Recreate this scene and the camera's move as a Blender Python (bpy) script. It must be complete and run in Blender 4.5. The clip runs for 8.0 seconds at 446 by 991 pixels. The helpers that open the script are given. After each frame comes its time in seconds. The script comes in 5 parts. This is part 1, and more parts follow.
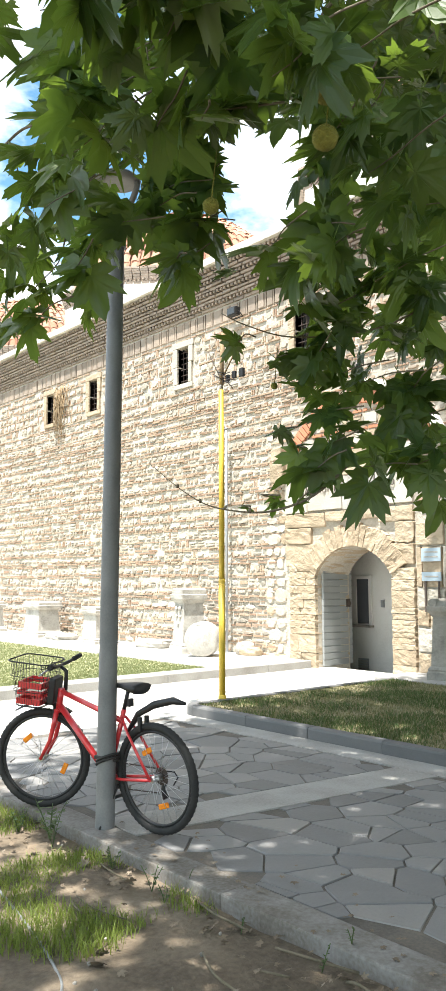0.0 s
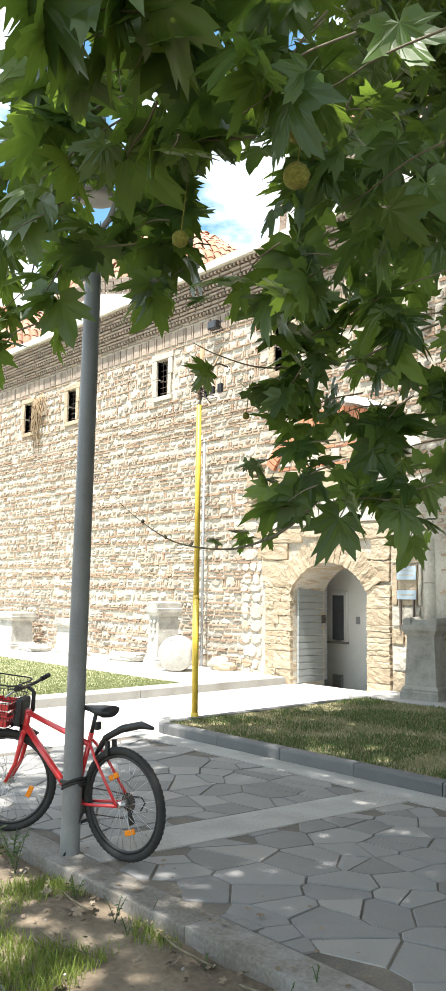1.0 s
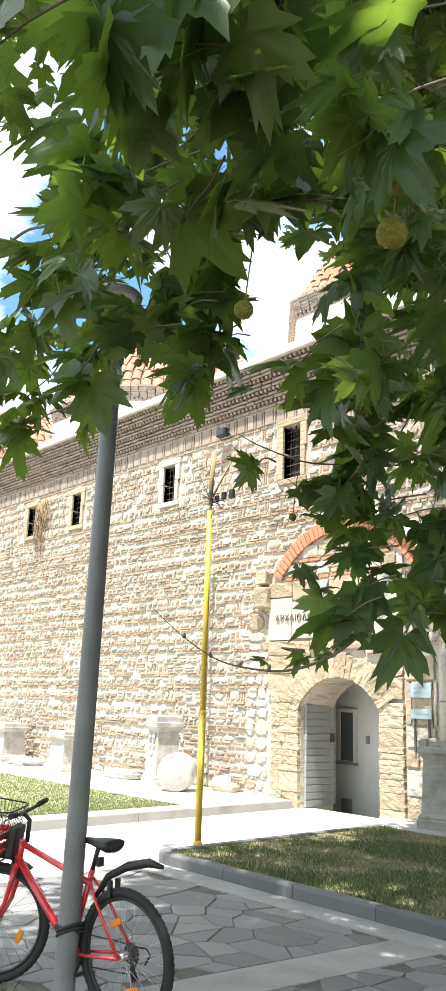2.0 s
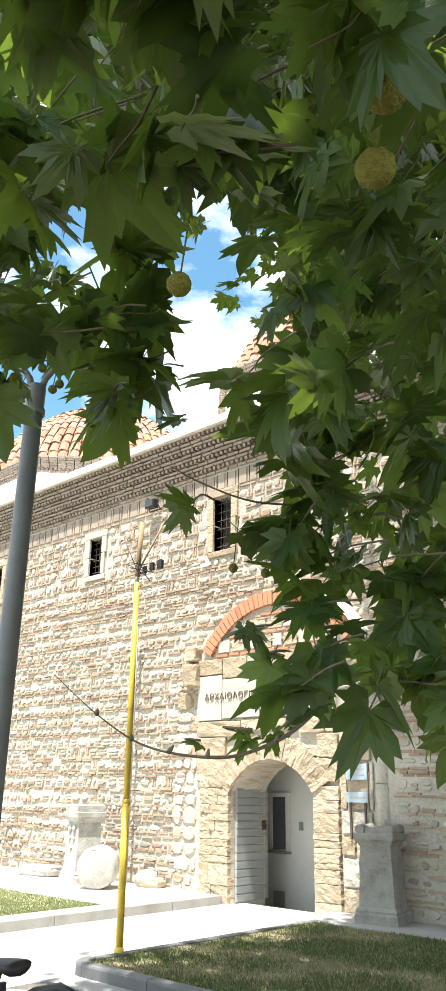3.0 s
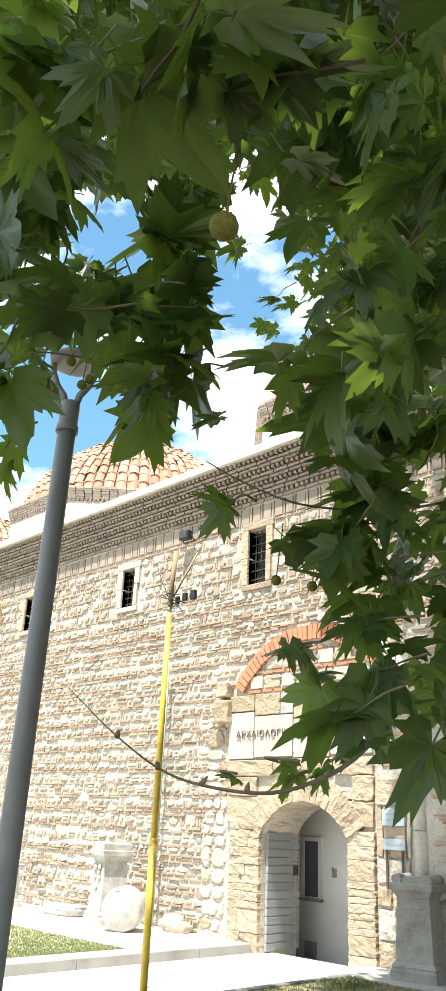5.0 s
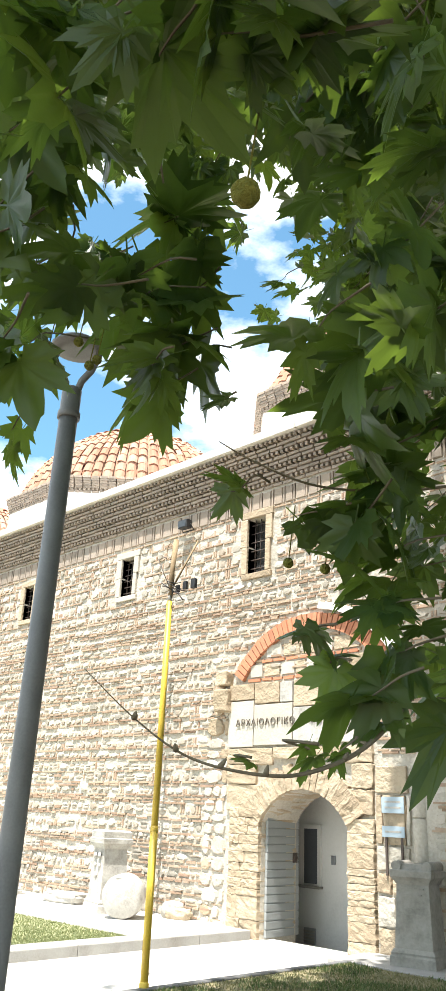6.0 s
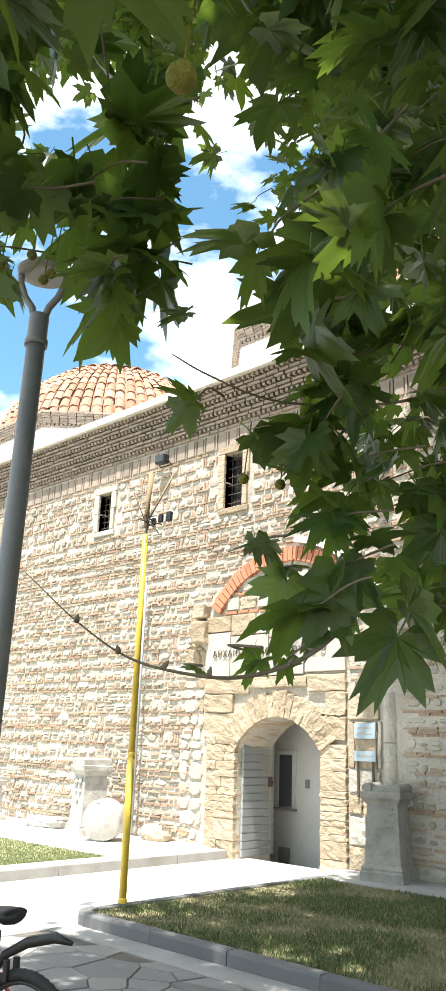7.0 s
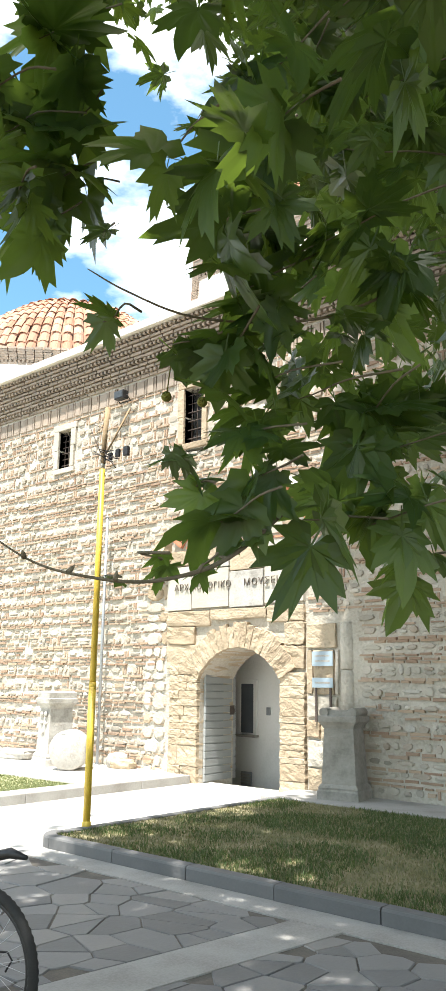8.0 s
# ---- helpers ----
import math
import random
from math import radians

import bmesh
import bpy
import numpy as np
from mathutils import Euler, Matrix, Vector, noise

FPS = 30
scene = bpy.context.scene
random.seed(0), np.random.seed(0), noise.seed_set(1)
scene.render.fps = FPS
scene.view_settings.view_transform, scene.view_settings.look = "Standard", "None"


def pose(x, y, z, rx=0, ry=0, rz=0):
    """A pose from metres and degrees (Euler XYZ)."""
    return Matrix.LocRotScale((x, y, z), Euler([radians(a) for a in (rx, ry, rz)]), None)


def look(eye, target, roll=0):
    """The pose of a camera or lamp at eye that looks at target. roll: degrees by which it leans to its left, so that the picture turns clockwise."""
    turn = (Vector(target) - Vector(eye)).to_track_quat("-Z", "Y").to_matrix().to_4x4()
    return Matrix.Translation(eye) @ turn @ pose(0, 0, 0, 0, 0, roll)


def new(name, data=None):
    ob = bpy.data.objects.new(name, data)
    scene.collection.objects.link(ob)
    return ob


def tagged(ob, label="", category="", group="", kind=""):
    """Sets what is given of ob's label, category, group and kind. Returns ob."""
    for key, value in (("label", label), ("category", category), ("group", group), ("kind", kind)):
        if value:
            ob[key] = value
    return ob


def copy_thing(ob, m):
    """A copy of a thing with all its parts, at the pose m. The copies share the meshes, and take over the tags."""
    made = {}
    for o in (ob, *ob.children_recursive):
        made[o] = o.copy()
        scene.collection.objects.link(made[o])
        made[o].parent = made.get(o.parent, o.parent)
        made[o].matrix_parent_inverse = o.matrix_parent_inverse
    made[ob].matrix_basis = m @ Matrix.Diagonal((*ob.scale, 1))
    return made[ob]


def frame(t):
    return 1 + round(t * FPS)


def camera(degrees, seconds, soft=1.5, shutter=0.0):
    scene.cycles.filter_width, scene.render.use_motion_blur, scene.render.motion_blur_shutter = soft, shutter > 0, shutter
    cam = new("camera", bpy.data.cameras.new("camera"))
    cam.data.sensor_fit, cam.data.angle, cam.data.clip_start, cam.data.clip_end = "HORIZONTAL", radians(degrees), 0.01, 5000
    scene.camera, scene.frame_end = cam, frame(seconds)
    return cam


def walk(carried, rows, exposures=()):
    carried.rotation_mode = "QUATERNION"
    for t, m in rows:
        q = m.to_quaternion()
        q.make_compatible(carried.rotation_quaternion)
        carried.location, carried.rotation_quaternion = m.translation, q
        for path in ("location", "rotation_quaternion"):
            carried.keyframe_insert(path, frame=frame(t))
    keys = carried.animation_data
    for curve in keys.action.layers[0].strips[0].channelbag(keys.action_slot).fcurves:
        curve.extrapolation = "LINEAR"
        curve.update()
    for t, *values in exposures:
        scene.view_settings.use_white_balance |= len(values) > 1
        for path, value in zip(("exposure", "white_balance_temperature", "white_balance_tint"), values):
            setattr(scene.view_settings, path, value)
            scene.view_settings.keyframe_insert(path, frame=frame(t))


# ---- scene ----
cam = camera(30.5, 8.0)
PATH = [
    (0, (8.445, -10.817, 1.58), (6.929, -9.528, 1.782), -0.2),
    (0.5, (8.532, -10.759, 1.635), (7.014, -9.473, 1.837), -0.1),
    (1, (8.43, -10.761, 1.657), (6.95, -9.435, 1.884), 0.7),
    (1.5, (8.251, -10.74, 1.679), (6.781, -9.422, 1.997), 1.3),
    (1.7, (8.203, -10.724, 1.688), (6.743, -9.417, 2.085), 1.4),
    (2.8, (7.856, -10.407, 1.703), (6.489, -9.095, 2.344), 1.1),
    (3, (7.815, -10.381, 1.716), (6.524, -9.008, 2.387), 0.8),
    (3.5, (7.756, -10.303, 1.714), (6.47, -8.941, 2.415), 1.3),
    (4, (7.758, -10.209, 1.722), (6.453, -8.884, 2.458), 1.8),
    (4.5, (7.694, -10.187, 1.721), (6.372, -8.887, 2.47), 2.3),
    (5, (7.648, -10.229, 1.715), (6.317, -8.939, 2.466), 2.7),
    (6.5, (7.595, -10.221, 1.692), (6.262, -8.893, 2.368), 2.3),
    (7, (7.626, -10.169, 1.666), (6.297, -8.794, 2.252), 2.0),
    (7.5, (7.685, -10.11, 1.66), (6.397, -8.67, 2.176), 1.1),
    (8, (7.708, -10.115, 1.616), (6.417, -8.652, 2.057), 0.7),
]
walk(cam, [(t, look(eye, target, roll)) for t, eye, target, roll in PATH], [(0.0, 1.45), (8.0, 1.45)])

# ---- light ----
SUN_EL, SUN_AZ = 71.0, (0.28, -0.96)
world = bpy.data.worlds.new("sky")
scene.world = world
world.use_nodes = True
wn, wl = world.node_tree.nodes, world.node_tree.links
bg = wn["Background"]
sky = wn.new("ShaderNodeTexSky")
sky.sky_type, sky.sun_disc = "NISHITA", False
sky.sun_elevation = radians(SUN_EL)
sky.sun_rotation = math.atan2(SUN_AZ[0], SUN_AZ[1])
sky.air_density, sky.dust_density = 1.0, 0.6
geo = wn.new("ShaderNodeTexCoord")
cl_map = wn.new("ShaderNodeMapping")
cl_map.inputs["Scale"].default_value = (1.6, 1.6, 3.2)
cl_map.inputs["Location"].default_value = (3.1, 1.7, 0.4)
cl = wn.new("ShaderNodeTexNoise")
cl.inputs["Scale"].default_value, cl.inputs["Detail"].default_value, cl.inputs["Roughness"].default_value = 2.2, 7, 0.55
ramp = wn.new("ShaderNodeValToRGB")
ramp.color_ramp.elements[0].position, ramp.color_ramp.elements[1].position = 0.43, 0.57
mixc = wn.new("ShaderNodeMix")
mixc.data_type = "RGBA"
mixc.inputs["B"].default_value = (11.0, 11.2, 11.5, 1)
wl.new(geo.outputs["Generated"], cl_map.inputs["Vector"])
wl.new(cl_map.outputs["Vector"], cl.inputs["Vector"])
wl.new(cl.outputs["Fac"], ramp.inputs["Fac"])
wl.new(ramp.outputs["Color"], mixc.inputs["Factor"])
tint = wn.new("ShaderNodeMix")
tint.data_type, tint.blend_type = "RGBA", "MULTIPLY"
tint.inputs["Factor"].default_value = 1.0
tint.inputs["B"].default_value = (0.95, 1.34, 1.26, 1)
wl.new(sky.outputs["Color"], tint.inputs["A"])
wl.new(tint.outputs["Result"], mixc.inputs["A"])
wl.new(mixc.outputs["Result"], bg.inputs["Color"])
bg.inputs["Strength"].default_value = 0.085
sun = new("sun", bpy.data.lights.new("sun", "SUN"))
sun.data.energy, sun.data.angle, sun.data.color = 5.0, radians(0.53), (1.0, 0.965, 0.90)
ce, se = math.cos(radians(SUN_EL)), math.sin(radians(SUN_EL))
SUN_DIR = Vector((SUN_AZ[0] * ce, SUN_AZ[1] * ce, se)).normalized()
sun.matrix_world = look(SUN_DIR * 60, (0, 0, 0))


# ---- materials ----
def mat(name, stops, scale=8.0, fine=60.0, rough=0.8, bump=0.3, metal=0.0, vary=0.0, coat=0.0, dist=0.02, detail=5, mix_fine=0.35):
    """A surface whose colour runs over the given stops by coarse and fine noise, and by piece where vary is set."""
    m = bpy.data.materials.new(name)
    m.use_nodes = True
    n, l = m.node_tree.nodes, m.node_tree.links
    b = n["Principled BSDF"]
    n1, n2 = n.new("ShaderNodeTexNoise"), n.new("ShaderNodeTexNoise")
    for q, s in ((n1, scale), (n2, fine)):
        q.inputs["Scale"].default_value, q.inputs["Detail"].default_value = s, detail
        l.new(geo_pos(n), q.inputs["Vector"])
    mx = n.new("ShaderNodeMix")
    mx.inputs["Factor"].default_value = mix_fine
    l.new(n1.outputs["Fac"], mx.inputs["A"])
    l.new(n2.outputs["Fac"], mx.inputs["B"])
    val = mx.outputs["Result"]
    if vary:
        oi, gi = n.new("ShaderNodeObjectInfo"), n.new("ShaderNodeNewGeometry")
        ad = n.new("ShaderNodeMath")
        ad.operation = "ADD"
        l.new(oi.outputs["Random"], ad.inputs[0])
        l.new(gi.outputs["Random Per Island"], ad.inputs[1])
        fr = n.new("ShaderNodeMath")
        fr.operation = "FRACT"
        l.new(ad.outputs[0], fr.inputs[0])
        m2 = n.new("ShaderNodeMix")
        m2.inputs["Factor"].default_value = vary
        l.new(val, m2.inputs["A"])
        l.new(fr.outputs[0], m2.inputs["B"])
        val = m2.outputs["Result"]
    cr = n.new("ShaderNodeValToRGB")
    e = cr.color_ramp.elements
    lo, hi = (0.04, 0.96) if vary else (0.3, 0.72)
    while len(e) < len(stops):
        e.new(0.5)
    for i, c in enumerate(stops):
        e[i].position = lo + (hi - lo) * i / max(1, len(stops) - 1)
        e[i].color = (*c, 1)
    l.new(val, cr.inputs["Fac"])
    l.new(cr.outputs["Color"], b.inputs["Base Color"])
    b.inputs["Roughness"].default_value, b.inputs["Metallic"].default_value = rough, metal
    b.inputs["Coat Weight"].default_value = coat
    if bump:
        bp = n.new("ShaderNodeBump")
        bp.inputs["Strength"].default_value, bp.inputs["Distance"].default_value = bump, dist
        l.new(mx.outputs["Result"], bp.inputs["Height"])
        l.new(bp.outputs["Normal"], b.inputs["Normal"])
    return m


def geo_pos(n):
    g = n.get("geo_position") or n.new("ShaderNodeNewGeometry")
    g.name = "geo_position"
    return g.outputs["Position"]


MORTAR = mat("lime mortar", [(0.30, 0.27, 0.22), (0.45, 0.41, 0.345), (0.57, 0.53, 0.46)], 1.3, 22, 0.95, 1.0, dist=0.05)
RUBBLE = mat("field stone", [(0.20, 0.18, 0.15), (0.36, 0.325, 0.27), (0.45, 0.41, 0.345), (0.32, 0.26, 0.20), (0.54, 0.50, 0.435), (0.28, 0.265, 0.245)], 7, 34, 0.9, 1.0, vary=0.75)
BRICK = mat("old brick", [(0.24, 0.15, 0.10), (0.34, 0.24, 0.165), (0.43, 0.335, 0.245), (0.29, 0.19, 0.13), (0.46, 0.38, 0.295)], 9, 40, 0.92, 0.8, vary=0.7)
ARCHBRICK = mat("red arch brick", [(0.36, 0.14, 0.08), (0.52, 0.22, 0.12), (0.45, 0.20, 0.12)], 9, 70, 0.9, 0.5, vary=0.6)
DARKBRICK = mat("dark grey-brown cornice brick", [(0.20, 0.165, 0.13), (0.29, 0.24, 0.195), (0.36, 0.29, 0.23), (0.28, 0.25, 0.22)], 7, 60, 0.95, 0.6, vary=0.6)
TUFA = mat("tan weathered sandstone", [(0.20, 0.15, 0.10), (0.34, 0.265, 0.18), (0.43, 0.35, 0.25), (0.30, 0.235, 0.165)], 7, 26, 0.95, 1.0, vary=0.35, dist=0.05)
MARBLE = mat("grey white marble", [(0.24, 0.225, 0.20), (0.40, 0.38, 0.345), (0.50, 0.48, 0.44)], 5, 30, 0.8, 0.8)
# Altar grey is lowered to put the overhanging tree's shade into the stone.
GREYSTONE = mat("grey altar stone", [(0.17, 0.16, 0.138), (0.26, 0.245, 0.215), (0.33, 0.31, 0.275)], 5, 26, 0.88, 0.7)
PLASTER = mat("white plaster", [(0.66, 0.65, 0.62), (0.76, 0.75, 0.72), (0.80, 0.79, 0.77)], 2, 30, 0.85, 0.15)
SLAB = mat("pale eave slab", [(0.58, 0.55, 0.50), (0.70, 0.67, 0.62), (0.76, 0.74, 0.70)], 3, 40, 0.85, 0.3)
PALESTONE = mat("cream weathered slab", [(0.34, 0.305, 0.25), (0.46, 0.425, 0.36), (0.55, 0.515, 0.45)], 3, 24, 0.9, 0.8, vary=0.3)
TILE = mat("terracotta roof tile", [(0.27, 0.12, 0.075), (0.37, 0.18, 0.11), (0.44, 0.25, 0.17), (0.34, 0.175, 0.115), (0.47, 0.335, 0.25)], 6, 50, 0.9, 0.4, vary=0.7)
# Paving in tree shade takes darker CONCRETE; PALECONC puts sunlight into its tone.
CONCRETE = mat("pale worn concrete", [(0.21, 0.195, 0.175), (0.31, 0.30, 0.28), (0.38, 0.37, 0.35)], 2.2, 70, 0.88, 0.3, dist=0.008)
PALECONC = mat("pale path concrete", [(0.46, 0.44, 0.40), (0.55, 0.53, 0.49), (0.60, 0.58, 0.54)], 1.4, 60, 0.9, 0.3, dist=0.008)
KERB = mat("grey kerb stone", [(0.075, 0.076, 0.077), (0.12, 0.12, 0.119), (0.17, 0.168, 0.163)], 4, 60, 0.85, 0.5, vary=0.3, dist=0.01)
FLAG = mat("grey flagstone", [(0.10, 0.098, 0.094), (0.155, 0.155, 0.154), (0.20, 0.198, 0.194), (0.27, 0.25, 0.225)], 3.5, 40, 0.65, 0.6, vary=0.55, dist=0.012)
JOINT = mat("dark paving joint", [(0.07, 0.062, 0.053), (0.12, 0.107, 0.09), (0.18, 0.15, 0.12)], 3, 70, 0.95, 0.5, dist=0.01)
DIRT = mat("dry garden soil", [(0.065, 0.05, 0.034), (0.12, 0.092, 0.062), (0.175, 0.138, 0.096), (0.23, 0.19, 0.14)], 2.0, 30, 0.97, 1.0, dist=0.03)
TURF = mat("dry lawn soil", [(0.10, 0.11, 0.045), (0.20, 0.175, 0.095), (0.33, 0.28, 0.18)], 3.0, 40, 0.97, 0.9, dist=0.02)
STEEL = mat("grey painted steel", [(0.125, 0.128, 0.128), (0.165, 0.168, 0.168), (0.20, 0.203, 0.20)], 5, 90, 0.5, 0.05)
YELLOW = mat("yellow painted steel", [(0.42, 0.28, 0.03), (0.56, 0.39, 0.04), (0.62, 0.45, 0.07)], 6, 60, 0.5, 0.1)
ZINC = mat("galvanised pipe", [(0.30, 0.32, 0.34), (0.42, 0.44, 0.46)], 10, 90, 0.45, 0.05, metal=0.6)
BLACK = mat("black plastic", [(0.012, 0.012, 0.013), (0.025, 0.025, 0.026)], 8, 90, 0.5, 0.1)
RUBBER = mat("black tyre rubber", [(0.012, 0.012, 0.012), (0.03, 0.029, 0.027)], 10, 120, 0.8, 0.2)
RED = mat("red bicycle paint", [(0.55, 0.025, 0.03), (0.66, 0.04, 0.045)], 4, 90, 0.3, 0.02, coat=0.5)
ALLOY = mat("brushed alloy", [(0.45, 0.45, 0.46), (0.6, 0.6, 0.61)], 10, 120, 0.35, 0.03, metal=0.9)
ORANGE = mat("orange reflector", [(0.75, 0.20, 0.01), (0.9, 0.30, 0.02)], 30, 120, 0.25, 0.1)
IRON = mat("rusty window iron", [(0.05, 0.04, 0.035), (0.10, 0.07, 0.055)], 20, 90, 0.8, 0.3)
DARKGLASS = mat("dark window glass", [(0.05, 0.05, 0.05), (0.08, 0.08, 0.078)], 3, 40, 0.12, 0.0)
# Lighter blue-grey base puts the pane's reflection into the colour.
LOBBYGLASS = mat("dim lobby glass", [(0.10, 0.11, 0.125), (0.13, 0.14, 0.155)], 3, 40, 0.2, 0.0)
DOORPAINT = mat("grey painted door planks", [(0.22, 0.235, 0.235), (0.28, 0.295, 0.295), (0.33, 0.345, 0.34)], 5, 60, 0.6, 0.2, vary=0.35)
PLATE = mat("blue grey sign plate", [(0.30, 0.38, 0.44), (0.36, 0.44, 0.50)], 6, 60, 0.4, 0.02)
LETTER = mat("dark letter metal", [(0.09, 0.075, 0.06), (0.16, 0.13, 0.105)], 10, 60, 0.7, 0.1)
WOOD = mat("weathered wood", [(0.22, 0.15, 0.08), (0.34, 0.25, 0.15)], 12, 80, 0.9, 0.4)
BARK = mat("plane tree bark", [(0.13, 0.10, 0.065), (0.22, 0.18, 0.12), (0.32, 0.28, 0.20)], 9, 60, 0.9, 0.6)
TWIGMAT = mat("young twig bark", [(0.10, 0.085, 0.055), (0.18, 0.15, 0.10)], 20, 90, 0.85, 0.3)
BALL = mat("plane tree fruit", [(0.13, 0.14, 0.02), (0.26, 0.25, 0.045)], 40, 160, 0.9, 1.0)
DRYLEAF = mat("dry fallen leaf", [(0.09, 0.065, 0.04), (0.16, 0.12, 0.08), (0.24, 0.20, 0.15)], 9, 60, 0.85, 0.3, vary=0.5)
HOSE = mat("old grey hose", [(0.12, 0.125, 0.125), (0.22, 0.225, 0.225)], 8, 60, 0.5, 0.1)
FARWALL = mat("far building render", [(0.36, 0.35, 0.34), (0.44, 0.43, 0.42)], 0.6, 6, 0.9, 0.1)


def leafy(name, dark, light, trans, amount=0.45, rough=0.38):
    """Thin foliage that lets light through, varied leaf by leaf."""
    m = bpy.data.materials.new(name)
    m.use_nodes = True
    n, l = m.node_tree.nodes, m.node_tree.links
    b, out = n["Principled BSDF"], n["Material Output"]
    oi, gi = n.new("ShaderNodeObjectInfo"), n.new("ShaderNodeNewGeometry")
    ad, fr = n.new("ShaderNodeMath"), n.new("ShaderNodeMath")
    ad.operation, fr.operation = "ADD", "FRACT"
    l.new(oi.outputs["Random"], ad.inputs[0])
    l.new(gi.outputs["Random Per Island"], ad.inputs[1])
    l.new(ad.outputs[0], fr.inputs[0])
    nz = n.new("ShaderNodeTexNoise")
    nz.inputs["Scale"].default_value, nz.inputs["Detail"].default_value = 30, 5
    l.new(gi.outputs["Position"], nz.inputs["Vector"])
    mv = n.new("ShaderNodeMix")
    mv.inputs["Factor"].default_value = 0.3
    l.new(fr.outputs[0], mv.inputs["A"])
    l.new(nz.outputs["Fac"], mv.inputs["B"])
    mx, mt = n.new("ShaderNodeMix"), n.new("ShaderNodeMix")
    for q, a, c in ((mx, dark, light), (mt, tuple(v * 0.6 for v in trans), trans)):
        q.data_type = "RGBA"
        q.inputs["A"].default_value, q.inputs["B"].default_value = (*a, 1), (*c, 1)
        l.new(mv.outputs["Result"], q.inputs["Factor"])
    l.new(mx.outputs["Result"], b.inputs["Base Color"])
    b.inputs["Roughness"].default_value = rough
    t = n.new("ShaderNodeBsdfTranslucent")
    l.new(mt.outputs["Result"], t.inputs["Color"])
    ms = n.new("ShaderNodeMixShader")
    ms.inputs["Fac"].default_value = amount
    bp = n.new("ShaderNodeBump")
    bp.inputs["Strength"].default_value, bp.inputs["Distance"].default_value = 0.25, 0.004
    l.new(nz.outputs["Fac"], bp.inputs["Height"])
    l.new(bp.outputs["Normal"], b.inputs["Normal"])
    l.new(b.outputs["BSDF"], ms.inputs[1])
    l.new(t.outputs["BSDF"], ms.inputs[2])
    l.new(ms.outputs["Shader"], out.inputs["Surface"])
    return m


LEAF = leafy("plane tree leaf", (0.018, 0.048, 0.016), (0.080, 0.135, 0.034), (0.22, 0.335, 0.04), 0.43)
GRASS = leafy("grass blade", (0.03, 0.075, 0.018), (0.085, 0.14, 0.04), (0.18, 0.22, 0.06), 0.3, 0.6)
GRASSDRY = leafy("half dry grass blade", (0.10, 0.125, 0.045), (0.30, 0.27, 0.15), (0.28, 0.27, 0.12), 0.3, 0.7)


EDGE = mat("dirty edging concrete", [(0.085, 0.07, 0.054), (0.14, 0.125, 0.105), (0.21, 0.20, 0.185), (0.27, 0.26, 0.245)], 3.2, 50, 0.9, 0.5, dist=0.01)
# Lawn soil and blades are lightened to paint sunlight; the bed stays darker.
LAWNTURF = mat("sun-toned lawn soil", [(0.16, 0.17, 0.08), (0.25, 0.25, 0.13), (0.35, 0.325, 0.205)], 1.2, 30, 0.97, 0.9, dist=0.02)
LAWNGRASS = leafy("sun-toned lawn blade", (0.13, 0.17, 0.065), (0.31, 0.325, 0.17), (0.26, 0.30, 0.11), 0.3, 0.7)
# Tuft blades are grass lightened for the sun patch they stand in.
SUNGRASS = leafy("sun-toned grass blade", (0.07, 0.125, 0.02), (0.24, 0.29, 0.06), (0.30, 0.36, 0.06), 0.35, 0.6)


# ---- building helpers ----
def link(name, mesh, material, parent=None, label=""):
    ob = new(name, mesh)
    if material is not None and not mesh.materials:
        mesh.materials.append(material)
    if parent is not None:
        ob.parent = parent
    if label:
        tagged(ob, label)
    return ob


def part(name, bm, material, parent=None, label="", smooth=False):
    mesh = bpy.data.meshes.new(name)
    bm.normal_update()
    bm.to_mesh(mesh)
    bm.free()
    if smooth:
        for p in mesh.polygons:
            p.use_smooth = True
    return link(name, mesh, material, parent, label)


def thing(name, label, category, at=(0, 0, 0), turn=0.0, group="", kind=""):
    e = new(name)
    e.empty_display_size = 0.1
    e.matrix_basis = pose(*at, 0, 0, turn)
    return tagged(e, label, category, group, kind)


def box(bm, x0, x1, y0, y1, z0, z1, bevel=0.0):
    m = Matrix.LocRotScale(((x0 + x1) / 2, (y0 + y1) / 2, (z0 + z1) / 2), None, (abs(x1 - x0), abs(y1 - y0), abs(z1 - z0)))
    r = bmesh.ops.create_cube(bm, size=1, matrix=m)
    if bevel:
        es = list({e for v in r["verts"] for e in v.link_edges})
        bmesh.ops.bevel(bm, geom=es, offset=bevel, segments=2, affect="EDGES", profile=0.6)
    return bm


def boxed(*a, bevel=0.0):
    return box(bmesh.new(), *a, bevel=bevel)


def tube(bm, pts, radii, seg=8, caps=True):
    """A round bar along pts."""
    pts = [Vector(p) for p in pts]
    if isinstance(radii, (int, float)):
        radii = [radii] * len(pts)
    rings, side = [], None
    for i, p in enumerate(pts):
        d = (pts[min(i + 1, len(pts) - 1)] - pts[max(i - 1, 0)]).normalized()
        if side is None:
            side = d.orthogonal().normalized()
        else:
            side = (side - d * side.dot(d)).normalized()
        up = d.cross(side)
        rings.append([bm.verts.new(p + (side * math.cos(2 * math.pi * k / seg) + up * math.sin(2 * math.pi * k / seg)) * radii[i]) for k in range(seg)])
    for a, b in zip(rings, rings[1:]):
        for k in range(seg):
            f = bm.faces.new((a[k], a[(k + 1) % seg], b[(k + 1) % seg], b[k]))
            f.smooth = True
    if caps:
        bm.faces.new(rings[0][::-1])
        bm.faces.new(rings[-1])
    return bm


def tubed(pts, radii, seg=8):
    return tube(bmesh.new(), pts, radii, seg)


